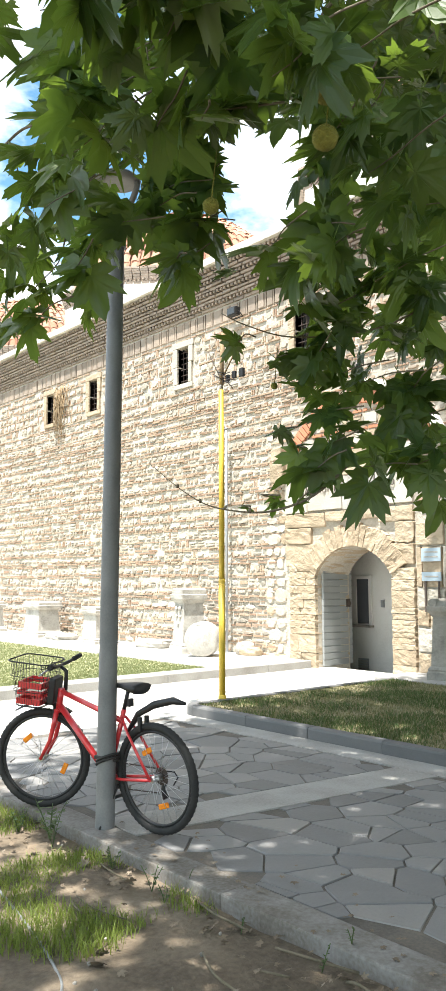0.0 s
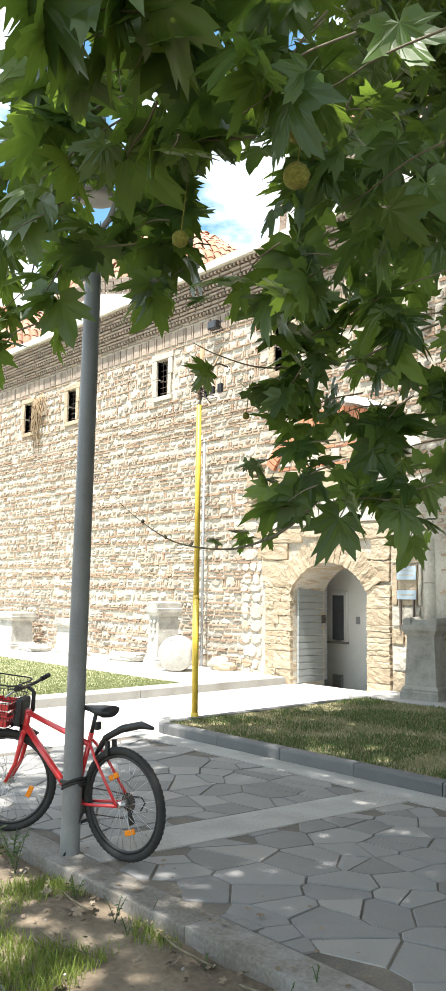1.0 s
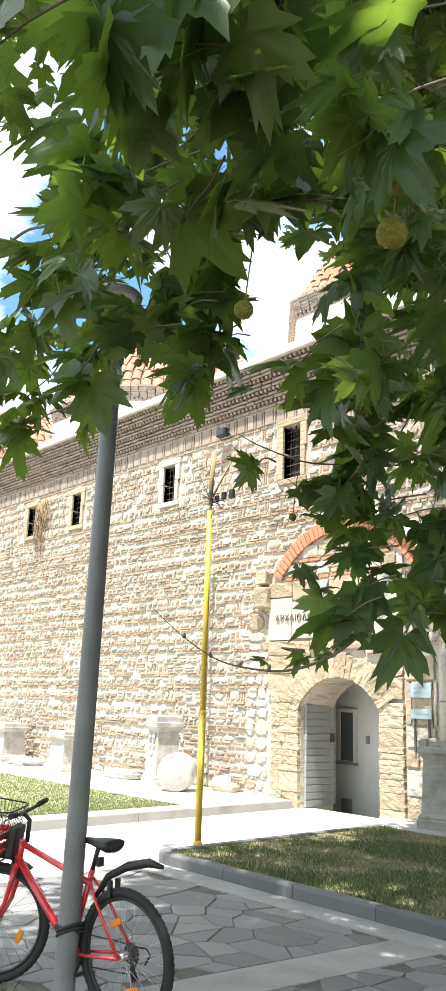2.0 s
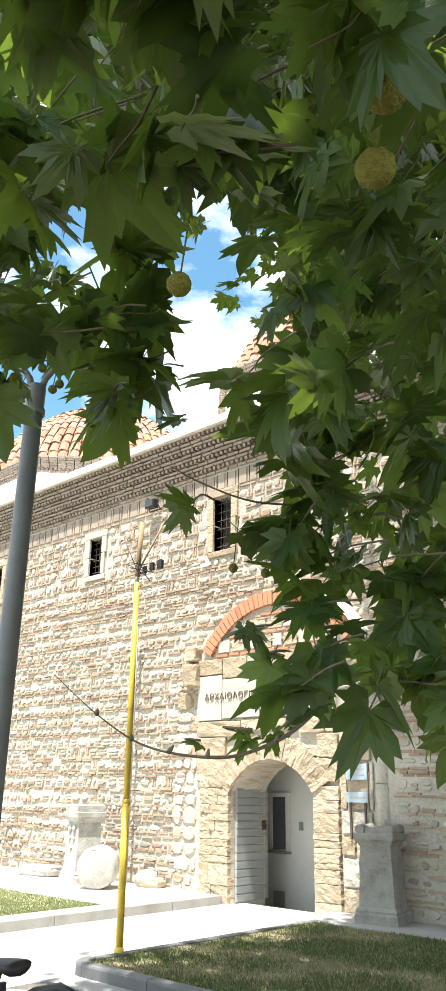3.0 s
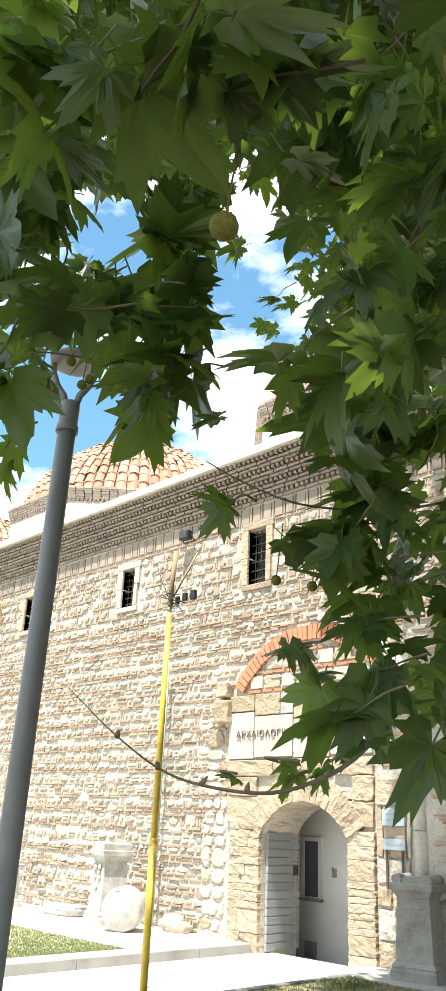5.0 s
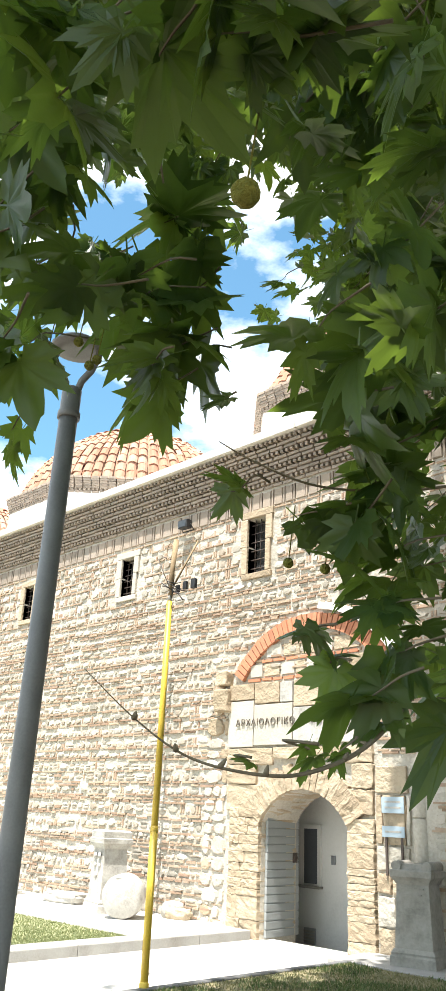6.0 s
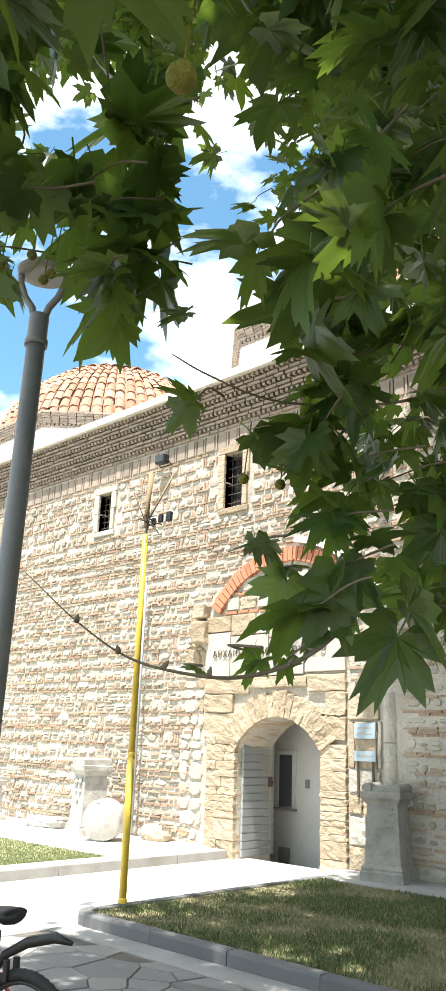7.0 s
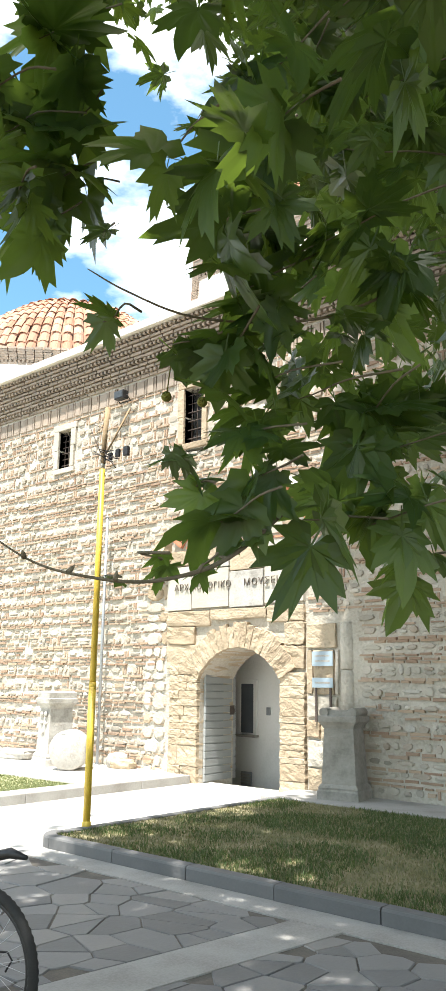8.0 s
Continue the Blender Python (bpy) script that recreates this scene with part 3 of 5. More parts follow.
while x < WX1:
    w = r.uniform(1.5, 2.3)
    part("eave_slab", boxed(x, x + w - 0.006, -0.36, 0.95, 8.095 + r.uniform(-0.006, 0.006), 8.25, bevel=0.012), SLAB, eave)
    x += w
tagged(part("roof", boxed(WX0, WX1, 0.96, 16.0, 7.9, 8.45), PLASTER), "flat pale roof between the domes", kind="structure")
tagged(part("roof_ledge", boxed(WX0, WX1, 0.7, 1.6, 8.256, 8.62, bevel=0.05), PLASTER), "low white plastered parapet behind the eave", kind="structure")

# windows with stone frames and iron grilles
for n, (w, zb, WW, WH) in enumerate(WINS):
    win = thing("window_%d" % (n + 1), "small barred window in a pale stone frame", "window", (w, 0, zb), kind="structure")
    for a in ((-0.13, 0.0, -0.01, WH * 0.48), (-0.16, 0.0, WH * 0.485, WH), (WW, WW + 0.11, -0.01, WH * 0.55), (WW, WW + 0.15, WH * 0.555, WH), (-0.15, WW + 0.17, WH + 0.004, WH + 0.14), (-0.12, WW + 0.14, -0.12, -0.014)):
        part("frame_stone", boxed(a[0], a[1], -0.035, 0.25, a[2], a[3], bevel=0.012), TUFA if n != 1 else PALESTONE, win)
    part("dark_pane", boxed(0.0, WW, 0.24, 0.26, 0, WH), DARKGLASS, win)
    for k in range(3):
        part("bar", tubed([(WW * (k + 0.7) / 3.4, 0.10, 0), (WW * (k + 0.7) / 3.4, 0.10, WH)], 0.009, 6), IRON, win)
    for k in range(6):
        part("bar", tubed([(0, 0.092, WH * (k + 0.6) / 6.2), (WW, 0.092, WH * (k + 0.6) / 6.2)], 0.009, 6), IRON, win)

# dry creeper hanging on the wall between two windows
creeper = thing("dry_creeper", "dry brown creeper hanging on the wall between windows", "plant", (-10.95, -0.03, 6.7))
vr = random.Random(5)
for k in range(46):
    x, n = vr.gauss(0, 0.16), vr.uniform(0.5, 1.35)
    p = [(x, vr.uniform(-0.05, 0.0), vr.uniform(-0.25, 0.1))]
    for q in range(4):
        p.append((p[-1][0] + vr.gauss(0, 0.05), vr.uniform(-0.10, -0.01), p[-1][2] - n / 4))
    part("stem", tubed(p, [0.010, 0.009, 0.008, 0.006, 0.003], 5), WOOD, creeper)

# ---- portal ----
portal = thing("portal", "arched stone doorway with weathered tan blocks", "doorway", kind="structure")
r = random.Random(7)
for side, (a, b) in (("l", (-2.32, DX0)), ("r", (DX1, 0.47))):
    z = 0.0
    for h in ((0.26, 0.32, 0.11, 0.13, 0.10, 0.12, 0.16, 0.11, 0.14, 0.13, 0.12, 0.14) if side == "l" else (0.20, 0.24, 0.09, 0.10, 0.08, 0.11, 0.09, 0.10, 0.10, 0.26, 0.18, 0.2)):
        if z + h > 1.9:
            break
        cut = r.uniform(0.3, 0.7) * (b - a) if side == "l" else 0
        xs = (a, a + cut, b) if cut else (a, b)
        for p, q in zip(xs, xs[1:]):
            bm = boxed(p, q - 0.004, -0.06 + r.uniform(-0.015, 0.01), 0.85 if q == b or p == DX1 else 0.1, z, z + h - 0.004, bevel=0.010)
            roughen(bm, 0.016, 19, 4)
            part("jamb_block", bm, TUFA, portal)
        z += h
NV = 19
a0 = math.asin(DH / DR)
for k in range(NV):
    t0, t1 = -a0 + 2 * a0 * k / NV, -a0 + 2 * a0 * (k + 1) / NV - 0.004
    out = DR + 0.36 + r.uniform(-0.03, 0.05)
    pts = [(DC + math.sin(t) * q, DZ + math.cos(t) * q) for t, q in ((t0, DR), (t1, DR), (t1, out), (t0, out))]
    bm = bmesh.new()
    fr = [bm.verts.new((px, -0.065 + r.uniform(-0.012, 0.012), pz)) for px, pz in pts]
    bk = [bm.verts.new((px, 0.85, pz)) for px, pz in pts]
    bm.faces.new(fr)
    bm.faces.new(bk[::-1])
    for i in range(4):
        bm.faces.new((fr[(i + 1) % 4], fr[i], bk[i], bk[(i + 1) % 4]))
    bmesh.ops.recalc_face_normals(bm, faces=bm.faces[:])
    roughen(bm, 0.016, 19, 4)
    part("voussoir", bm, TUFA, portal)
# spandrels beside the arch, sign course, tympanum
for a in ((-2.44, -1.66, 1.80, 2.2), (-2.44, -1.78, 2.2, 2.50), (-2.44, -1.45, 2.50, 2.76), (0.02, 0.47, 1.80, 2.14), (0.10, 0.47, 2.15, 2.5), (-0.25, 0.47, 2.51, 2.76), (-1.44, -0.26, 2.58, 2.76)):
    bm = boxed(a[0], a[1] - 0.01, -0.045 + r.uniform(-0.01, 0.01), 0.08, a[2], a[3] - 0.01, bevel=0.015)
    roughen(bm, 0.022, 11, 3)
    part("spandrel_block", bm, TUFA, portal)
for a, m in (((-2.44, -1.86, 2.77, 3.52), PALESTONE), ((-1.85, -1.02, 2.79, 3.44), PALESTONE), ((-1.01, -0.30, 2.77, 3.36), MARBLE), ((-0.29, 0.47, 2.80, 3.48), PALESTONE), ((-1.85, -1.30, 3.45, 3.80), TUFA), ((-1.29, -1.02, 3.45, 3.78), MARBLE), ((-1.01, -0.30, 3.37, 3.80), TUFA), ((-0.29, 0.47, 3.49, 3.79), MARBLE), ((-2.44, -1.86, 3.53, 3.80), TUFA)):
    bm = boxed(a[0], a[1] - 0.012, -0.05 + r.uniform(-0.006, 0.006), 0.08, a[2], a[3] - 0.01, bevel=0.008)
    if m is TUFA:
        roughen(bm, 0.012, 9, 2)
    part("inscribed_slab" if m is not TUFA else "filler_block", bm, m, portal)
z = 3.82
row = 1
while z < 4.5:
    half = math.sqrt(max(0.0, (AR - AT - 0.03) ** 2 - (z + 0.1 - AZ) ** 2))
    h = 0.21 if row % 2 == 0 else 0.045
    x = AC - min(half, 1.68)
    while x < AC + min(half, 1.55) - 0.06:
        w = r.uniform(0.2, 0.42) if row % 2 == 0 else r.uniform(0.22, 0.32)
        w = min(w, AC + min(half, 1.55) - x)
        single("tympanum_stone" if row % 2 == 0 else "tympanum_brick", rect(x, x + w - 0.03, z, z + h, r), -0.015 + r.uniform(-0.01, 0.01), 0.05, PALESTONE if row % 2 == 0 and r.random() < 0.45 else (TUFA if row % 2 == 0 else ARCHBRICK), portal)
        x += w
    z += h + 0.025
    row += 1
NB = 34
t_end = math.asin(1.60 / AR)
for k in range(NB):
    t0, t1 = -t_end + 2 * t_end * k / NB, -t_end + 2 * t_end * (k + 0.86) / NB
    pts = [(AC + math.sin(t) * q, AZ + math.cos(t) * q) for t, q in ((t0, AR - AT), (t1, AR - AT), (t1, AR + r.uniform(-0.01, 0.02)), (t0, AR))]
    single("arch_brick", pts, -0.05 + r.uniform(-0.008, 0.008), 0.05, ARCHBRICK, portal, 0.04)
hood = bmesh.new()
hp = [(AC + math.sin(t) * (AR + 0.05), AZ + math.cos(t) * (AR + 0.05)) for t in [radians(8 + 52 * k / 10) for k in range(11)]]
rows = []
for i, (hx, hz) in enumerate(hp):
    d = Vector((hx - AC, hz - AZ)).normalized()
    rows.append([hood.verts.new((hx + d.x * u, y, hz + d.y * u)) for u, y in ((0, -0.14), (0.11, -0.10), (0.13, 0.03), (0, 0.03))])
for a, b in zip(rows, rows[1:]):
    for k in range(4):
        hood.faces.new((a[k], b[k], b[(k + 1) % 4], a[(k + 1) % 4]))
hood.faces.new(rows[0])
hood.faces.new(rows[-1][::-1])
bmesh.ops.recalc_face_normals(hood, faces=hood.faces[:])
part("hood_moulding", hood, SLAB, portal, "pale stone hood over the brick arch")
# bulging rubble buttress left of the jamb
z = 0.0
while z < 3.4:
    h, x = r.uniform(0.12, 0.34), -3.0
    while x < -2.55:
        w = min(r.uniform(0.15, 0.55), -2.45 - x)
        single("rough_stone", lump(x, x + w, z, z + h * r.uniform(0.9, 1.05), r, 9), r.uniform(-0.02, -0.012), 0.06, MORTAR if r.random() < 0.78 else (PALESTONE if r.random() < 0.4 else TUFA), portal, r.uniform(0.12, 0.22), 0.0)
        x += w + 0.004
    z += h
for a in ((-2.72, -2.40, 3.35, 3.72), (-2.70, -2.42, 3.78, 4.02)):
    bm = boxed(a[0], a[1], -0.16, 0.05, a[2], a[3], bevel=0.02)
    roughen(bm, 0.03, 5, 3)
    part("springer_stone", bm, TUFA, portal)
# right flank: small rubble, half column and blocks
for a in ((0.50, 0.80, 0.10, 0.42), (0.50, 0.78, 0.43, 0.80), (0.50, 0.72, 0.82, 1.08), (0.74, 1.02, 0.82, 1.10), (0.50, 1.02, 1.11, 1.42), (0.50, 1.02, 2.10, 2.46), (0.50, 0.60, 1.44, 2.08), (0.99, 1.05, 1.44, 2.08), (0.61, 0.98, 1.44, 2.08)):
    bm = boxed(a[0], a[1] - 0.01, -0.03 + r.uniform(-0.01, 0.01), 0.08, a[2], a[3] - 0.01, bevel=0.015)
    roughen(bm, 0.02, 9, 3)
    part("flank_block", bm, TUFA if r.random() < 0.7 else MORTAR, portal)
for z0, z1 in ((0.10, 1.16), (1.17, 1.78), (1.79, 2.46)):
    bm = turned(bmesh.new(), [(0.145, z0), (0.15, z0 + 0.02), (0.148, z1 - 0.02), (0.142, z1 - 0.004)], 20, (1.17, 0.115, 0))
    roughen(bm, 0.008, 6, 1)
    part("half_column", bm, MORTAR, portal, "smooth pale half column", True)

# letters over the door
def letters(text, x0, x1, z0, high, parent):
    c = bpy.data.curves.new("inscription", "FONT")
    c.body, c.size, c.extrude, c.offset, c.space_character = text, high / 0.72, 0.008, -0.0025, 1.12
    ob = new("inscription", c)
    bpy.context.view_layer.update()
    wide = max(0.05, ob.dimensions.x)
    ob.data.materials.append(LETTER)
    ob.matrix_basis = pose(x0, -0.066, z0, 90, 0, 0) @ Matrix.Diagonal(((x1 - x0) / wide, 1, 1, 1))
    ob.parent = parent
    return ob


sign = thing("museum_sign", "dark metal letters fixed on pale slabs above the door", "sign", group="door inscription")
letters("ΑΡΧΑΙΟΛΟΓΙΚΟ", -2.25, -0.98, 3.10, 0.115, sign)
letters("ΜΟΥΣΕΙΟ", -0.70, 0.11, 3.10, 0.115, sign)

# vestibule behind the door
vest = thing("vestibule", "plain white plastered entrance lobby", "lobby", kind="structure")
part("back_wall", boxed(-3.6, 1.2, 1.75, 1.95, -0.4, 3.2), PLASTER, vest)
part("side_wall", boxed(-3.6, -3.4, 0.86, 1.75, -0.4, 3.2), PLASTER, vest)
part("side_wall", boxed(1.0, 1.2, 0.86, 1.75, -0.4, 3.2), PLASTER, vest)
part("lobby_floor", boxed(-3.6, 1.2, 0.31, 1.95, -0.45, -0.25), CONCRETE, vest)
tagged(part("lobby_ceiling", boxed(-3.6, 1.2, 0.86, 1.95, 3.2, 3.35), PLASTER), "white lobby ceiling", kind="structure")
inner = thing("window_7", "dark inner window in a white frame", "window", (-2.07, 1.74, 0.70), kind="structure")
part("pane", boxed(-0.15, 0.15, -0.03, -0.01, 0, 0.86), LOBBYGLASS, inner)
for a in ((-0.22, -0.15, -0.03, 0.93), (0.15, 0.22, -0.03, 0.93), (-0.15, 0.15, 0.86, 0.93)):
    part("frame", boxed(a[0], a[1], -0.05, 0.0, a[2], a[3], bevel=0.006), PLASTER, inner)
part("sill", boxed(-0.24, 0.24, -0.12, 0.0, -0.07, -0.03, bevel=0.006), GREYSTONE, inner)
vent = thing("wall_vent", "small grey louvred wall vent near the floor", "vent", (-2.1, 1.74, -0.21))
part("vent_frame", boxed(-0.12, 0.12, -0.03, 0.0, 0, 0.24, bevel=0.005), ZINC, vent)
for k in range(4):
    part("slat", boxed(-0.11, 0.11, -0.045, -0.03, 0.03 + k * 0.048, 0.06 + k * 0.048), MARBLE, vent)
switch = thing("door_bell", "small grey wall switch on white plaster", "switch", (-1.60, 1.74, 1.09))
part("switch_box", boxed(-0.04, 0.04, -0.03, 0.0, -0.07, 0.07, bevel=0.006), ZINC, switch)

door = thing("door_1", "grey painted plank door standing open inwards", "door", (DX0 + 0.005, 0.10, 0.0), 4.0, kind="structure")
n = 17
for k in range(n):
    z0, z1 = 0.02 + k * 2.02 / n, 0.02 + (k + 1) * 2.02 / n
    part("plank", boxed(0.0, 0.045, 0.0, 0.84, z0, z1 - 0.016, bevel=0.006), DOORPAINT, door)
part("backing", boxed(0.006, 0.03, 0.004, 0.836, 0.03, 2.03), DOORPAINT, door)
ring = bmesh.new()
tube(ring, [(0.06, 0.72 + 0.05 * math.cos(a), 1.12 + 0.05 * math.sin(a)) for a in [2 * math.pi * k / 16 for k in range(17)]], 0.009, 6)
part("ring_handle", ring, IRON, door, "dark iron ring handle")
part("lock_plate", boxed(0.045, 0.055, 0.66, 0.78, 1.05, 1.2, bevel=0.003), IRON, door)

# name plates on the right flank
for zc, hz, nb in ((1.94, 0.105, 2), (1.60, 0.07, 1)):
    pl = thing("name_plate", "small blue-grey plate with pale lettering on the wall" if nb == 2 else "narrow blue-grey plate below the larger one", "sign", (0.80, -0.07, zc), group="door plates")
    part("plate", boxed(-0.18, 0.18, 0.0, 0.012, -hz, hz, bevel=0.003), PLATE, pl)
    for k in range(nb):
        part("lettering", boxed(-0.13, 0.13, -0.003, 0.0, (0.03 if nb == 2 else -0.012) - k * 0.075, (0.055 if nb == 2 else 0.012) - k * 0.075), MARBLE, pl)
    if nb == 1:
        for sx in (-0.12, 0.13):
            part("bracket", boxed(sx - 0.015, sx + 0.015, 0.0, 0.02, -0.55, -hz), IRON, pl)

# ---- domes ----
def dome(x, y, rad=3.92, label="shallow dome covered with terracotta tiles on an eight-sided drum"):
    d = thing("dome", label, "dome", (x, y, 7.9), group="roof domes")
    ph = math.pi / 8
    part("drum_plaster", turned(bmesh.new(), [(rad, 0.0), (rad, 2.12)], 8, phase=ph), PLASTER, d)
    s, rr = Soup(), random.Random(3)
    for k in range(8):
        a, b = ph + k * math.pi / 4, ph + (k + 1) * math.pi / 4
        for row in range(7):
            q = rad + 0.02 + 0.024 * row
            p0, p1 = Vector((math.cos(a) * q, math.sin(a) * q)), Vector((math.cos(b) * q, math.sin(b) * q))
            n = 26 if row == 1 else 13
            nrm = ((p0 + p1) / 2).normalized()
            for i in range(n):
                t0, t1 = (i + 0.03 + rr.uniform(0, 0.05)) / n, (i + (0.62 if row == 1 else 0.94)) / n
                u, v = p0.lerp(p1, t0), p0.lerp(p1, t1)
                z0 = 2.06 + row * 0.068 + rr.uniform(-0.006, 0.006)
                z1 = z0 + (0.062 if row != 1 else 0.066)
                w = nrm * 0.3
                s.add([(u.x, u.y, z0), (v.x, v.y, z0), (v.x, v.y, z1), (u.x, u.y, z1), (u.x - w.x, u.y - w.y, z0), (v.x - w.x, v.y - w.y, z0), (v.x - w.x, v.y - w.y, z1), (u.x - w.x, u.y - w.y, z1)], [(0, 1, 2, 3), (4, 0, 3, 7), (1, 5, 6, 2), (3, 2, 6, 7), (0, 4, 5, 1)])
    tagged(link("drum_bricks", s.mesh("drum_bricks"), DARKBRICK, d), kind="stuff")
    part("drum_core", turned(bmesh.new(), [(rad - 0.02, 2.10), (rad - 0.02, 2.52)], 8, phase=ph), DARKBRICK, d)
    foot, rise, base = rad - 0.30, 2.80, 2.48
    R = (foot * foot + rise ** 2) / (2 * rise)
    top = math.asin(min(1.0, foot / R))
    bm = bmesh.new()
    rows = [(max(0.02, R * math.sin(top * (1 - i / 14))), base + R * math.cos(top * (1 - i / 14)) - R * math.cos(top)) for i in range(15)]
    part("dome_shell", turned(bm, rows, 40), TILE, d)
    s = Soup()
    nt = 15
    for i in range(nt):
        t0 = top * (1 - i / nt) + 0.012
        t1 = max(top * (1 - (i + 1.12) / nt), 0.01)
        count = 70 if i < 9 else 35 if i < 13 else 17
        for k in range(count):
            mid = 2 * math.pi * (k + rr.uniform(-0.07, 0.07)) / count
            half = math.pi / count * 0.84
            lift = 0.045 + rr.uniform(-0.010, 0.014)
            arch = min(0.085, 0.55 * half * R * math.sin(t0))
            vs = []
            for t, up in ((t0, lift + 0.035), (t1, lift)):
                for j in range(5):
                    u = -1 + 2 * j / 4
                    a = mid + half * u
                    q = R + up + arch * (1 - u * u)
                    vs.append((q * math.sin(t) * math.cos(a), q * math.sin(t) * math.sin(a), base + q * math.cos(t) - R * math.cos(top)))
            for j in range(5):
                u = -1 + 2 * j / 4
                a = mid + half * u
                q = R + lift + 0.012 + arch * (1 - u * u)
                vs.append((q * math.sin(t0) * math.cos(a), q * math.sin(t0) * math.sin(a), base + q * math.cos(t0) - R * math.cos(top)))
            s.add(vs, [(j, j + 1, j + 6, j + 5) for j in range(4)] + [(10 + j, 11 + j, j + 1, j) for j in range(4)])
    tagged(link("tiles", s.mesh("tiles"), TILE, d), kind="stuff")
    return d


first_dome = dome(-12.25, 5.2)
copy_thing(first_dome, pose(-1.85, 5.2, 7.9))
copy_thing(first_dome, pose(-22.65, 5.2, 7.9))

# ---- street furniture ----
lamp = thing("street_lamp", "tall plain grey steel lamp post", "street lamp", (3.815, -7.93, 0.0))
lamp.matrix_basis = pose(3.835, -7.895, -0.01, -0.3, 0.5, 0)
part("pole", tubed([(0, 0, 0), (0, 0, 0.02), (0, 0, 2.0), (0.0, 0, 3.86)], [0.064, 0.062, 0.058, 0.054], 20), STEEL, lamp)
part("collar", tubed([(0, 0, 3.84), (0, 0, 3.88), (0, 0, 3.885), (0, 0, 4.03), (0, 0, 4.04)], [0.066, 0.066, 0.058, 0.058, 0.05], 20), STEEL, lamp)
dirs = [(math.cos(radians(a)), math.sin(radians(a))) for a in (40, 220)]
for c, s in dirs:
    part("arm", tubed([(c * 0.025, s * 0.025, 4.0), (c * 0.05, s * 0.05, 4.09), (c * 0.10, s * 0.10, 4.16), (c * 0.135, s * 0.135, 4.25), (c * 0.14, s * 0.14, 4.31)], 0.022, 10), STEEL, lamp)
head = turned(bmesh.new(), [(0.08, 4.30), (0.15, 4.305), (0.16, 4.32), (0.13, 4.35), (0.05, 4.37)], 28)
part("lamp_head", head, STEEL, lamp, "round grey lamp head", True)

mast = thing("yellow_mast", "thin yellow painted steel mast carrying an old aerial", "mast", (0.60, -4.17, 0.03))
mast.matrix_basis = pose(0.60, -4.17, 0.03, -2.81, -2.67, 0) @ Matrix.Diagonal((1, 1, 0.965, 1))
part("foot", tubed([(0, 0, 0.0), (0, 0, 0.11), (0, 0, 0.13)], [0.05, 0.05, 0.04], 12), YELLOW, mast)
part("lower_tube", tubed([(0, 0, 0.1), (0.07, -0.075, 1.55)], 0.040, 14), YELLOW, mast)
part("joint", tubed([(0.068, -0.073, 1.52), (0.072, -0.077, 1.6)], 0.0405, 14), YELLOW, mast)
part("upper_tube", tubed([(0.07, -0.075, 1.58), (0.19, -0.20, 4.08)], [0.036, 0.032], 14), YELLOW, mast)
part("stub", tubed([(0.19, -0.20, 4.06), (0.195, -0.205, 4.2)], 0.024, 10), MARBLE, mast)
part("wooden_pole", tubed([(0.195, -0.2, 4.15), (0.2, -0.2, 4.5), (0.235, -0.2, 4.86)], [0.03, 0.028, 0.032], 8), WOOD, mast)
r = random.Random(21)
for a, b, q in (((0.2, -0.2, 4.22), (0.42, -0.02, 4.86), 0.012), ((0.2, -0.2, 4.2), (0.05, -0.3, 4.62), 0.005), ((0.19, -0.2, 4.3), (0.42, -0.2, 4.05), 0.007), ((0.1, -0.25, 4.28), (0.36, -0.1, 4.2), 0.008), ((0.0, -0.2, 4.7), (0.2, -0.2, 4.6), 0.006)):
    part("aerial_rod", tubed([a, b], q, 6), WOOD if q > 0.01 else IRON, mast)
for k in range(9):
    c = Vector((0.2 + k * 0.012, -0.2, 4.22 + r.uniform(-0.05, 0.1)))
    d = Vector((r.uniform(-1, 1), r.uniform(-1, 1), r.uniform(-0.6, 0.6))).normalized() * r.uniform(0.07, 0.2)
    part("aerial_element", tubed([c - d * 0.4, c + d], 0.006, 5), BLACK, mast)
for c, s in (((0.33, -0.1, 4.28), 0.05), ((0.42, -0.05, 4.3), 0.06), ((0.26, -0.15, 4.24), 0.045)):
    bm = boxed(c[0] - s * 0.6, c[0] + s * 0.6, c[1] - s * 0.4, c[1] + s * 0.4, c[2] - s, c[2] + s, bevel=0.01)
    part("aerial_box", bm, BLACK, mast)
loop = [(0.2 + 0.05 * math.cos(a) - 0.05, -0.22, 4.72 + 0.11 * math.sin(a)) for a in [2 * math.pi * k / 18 for k in range(19)]]
part("wire_loop", tubed(loop, 0.005, 5), WOOD, mast)

pipe = thing("grey_pipe", "thin grey galvanised pole in front of the wall", "pole", (-3.98, -0.16, 0.125))
part("tube", tubed([(0, 0, 0), (0.0, 0, 4.47)], 0.027, 12), ZINC, pipe)
part("cap", tubed([(0, 0, 4.46), (0, 0, 4.5)], [0.032, 0.028], 12), ZINC, pipe)
part("flange", tubed([(0, 0, 0.0), (0, 0, 0.02)], 0.06, 12), ZINC, pipe)

flood = thing("floodlight", "small black floodlight on the wall under the frieze", "lamp", (-3.75, -0.02, 6.98))
part("housing", boxed(-0.13, 0.13, -0.20, -0.06, -0.08, 0.09, bevel=0.015), BLACK, flood)
part("bracket", tubed([(-0.15, -0.12, 0), (-0.15, -0.02, -0.1), (0.15, -0.02, -0.1), (0.15, -0.12, 0)], 0.012, 6), BLACK, flood)
part("glass", boxed(-0.11, 0.11, -0.212, -0.2, -0.06, 0.07), DARKGLASS, flood)


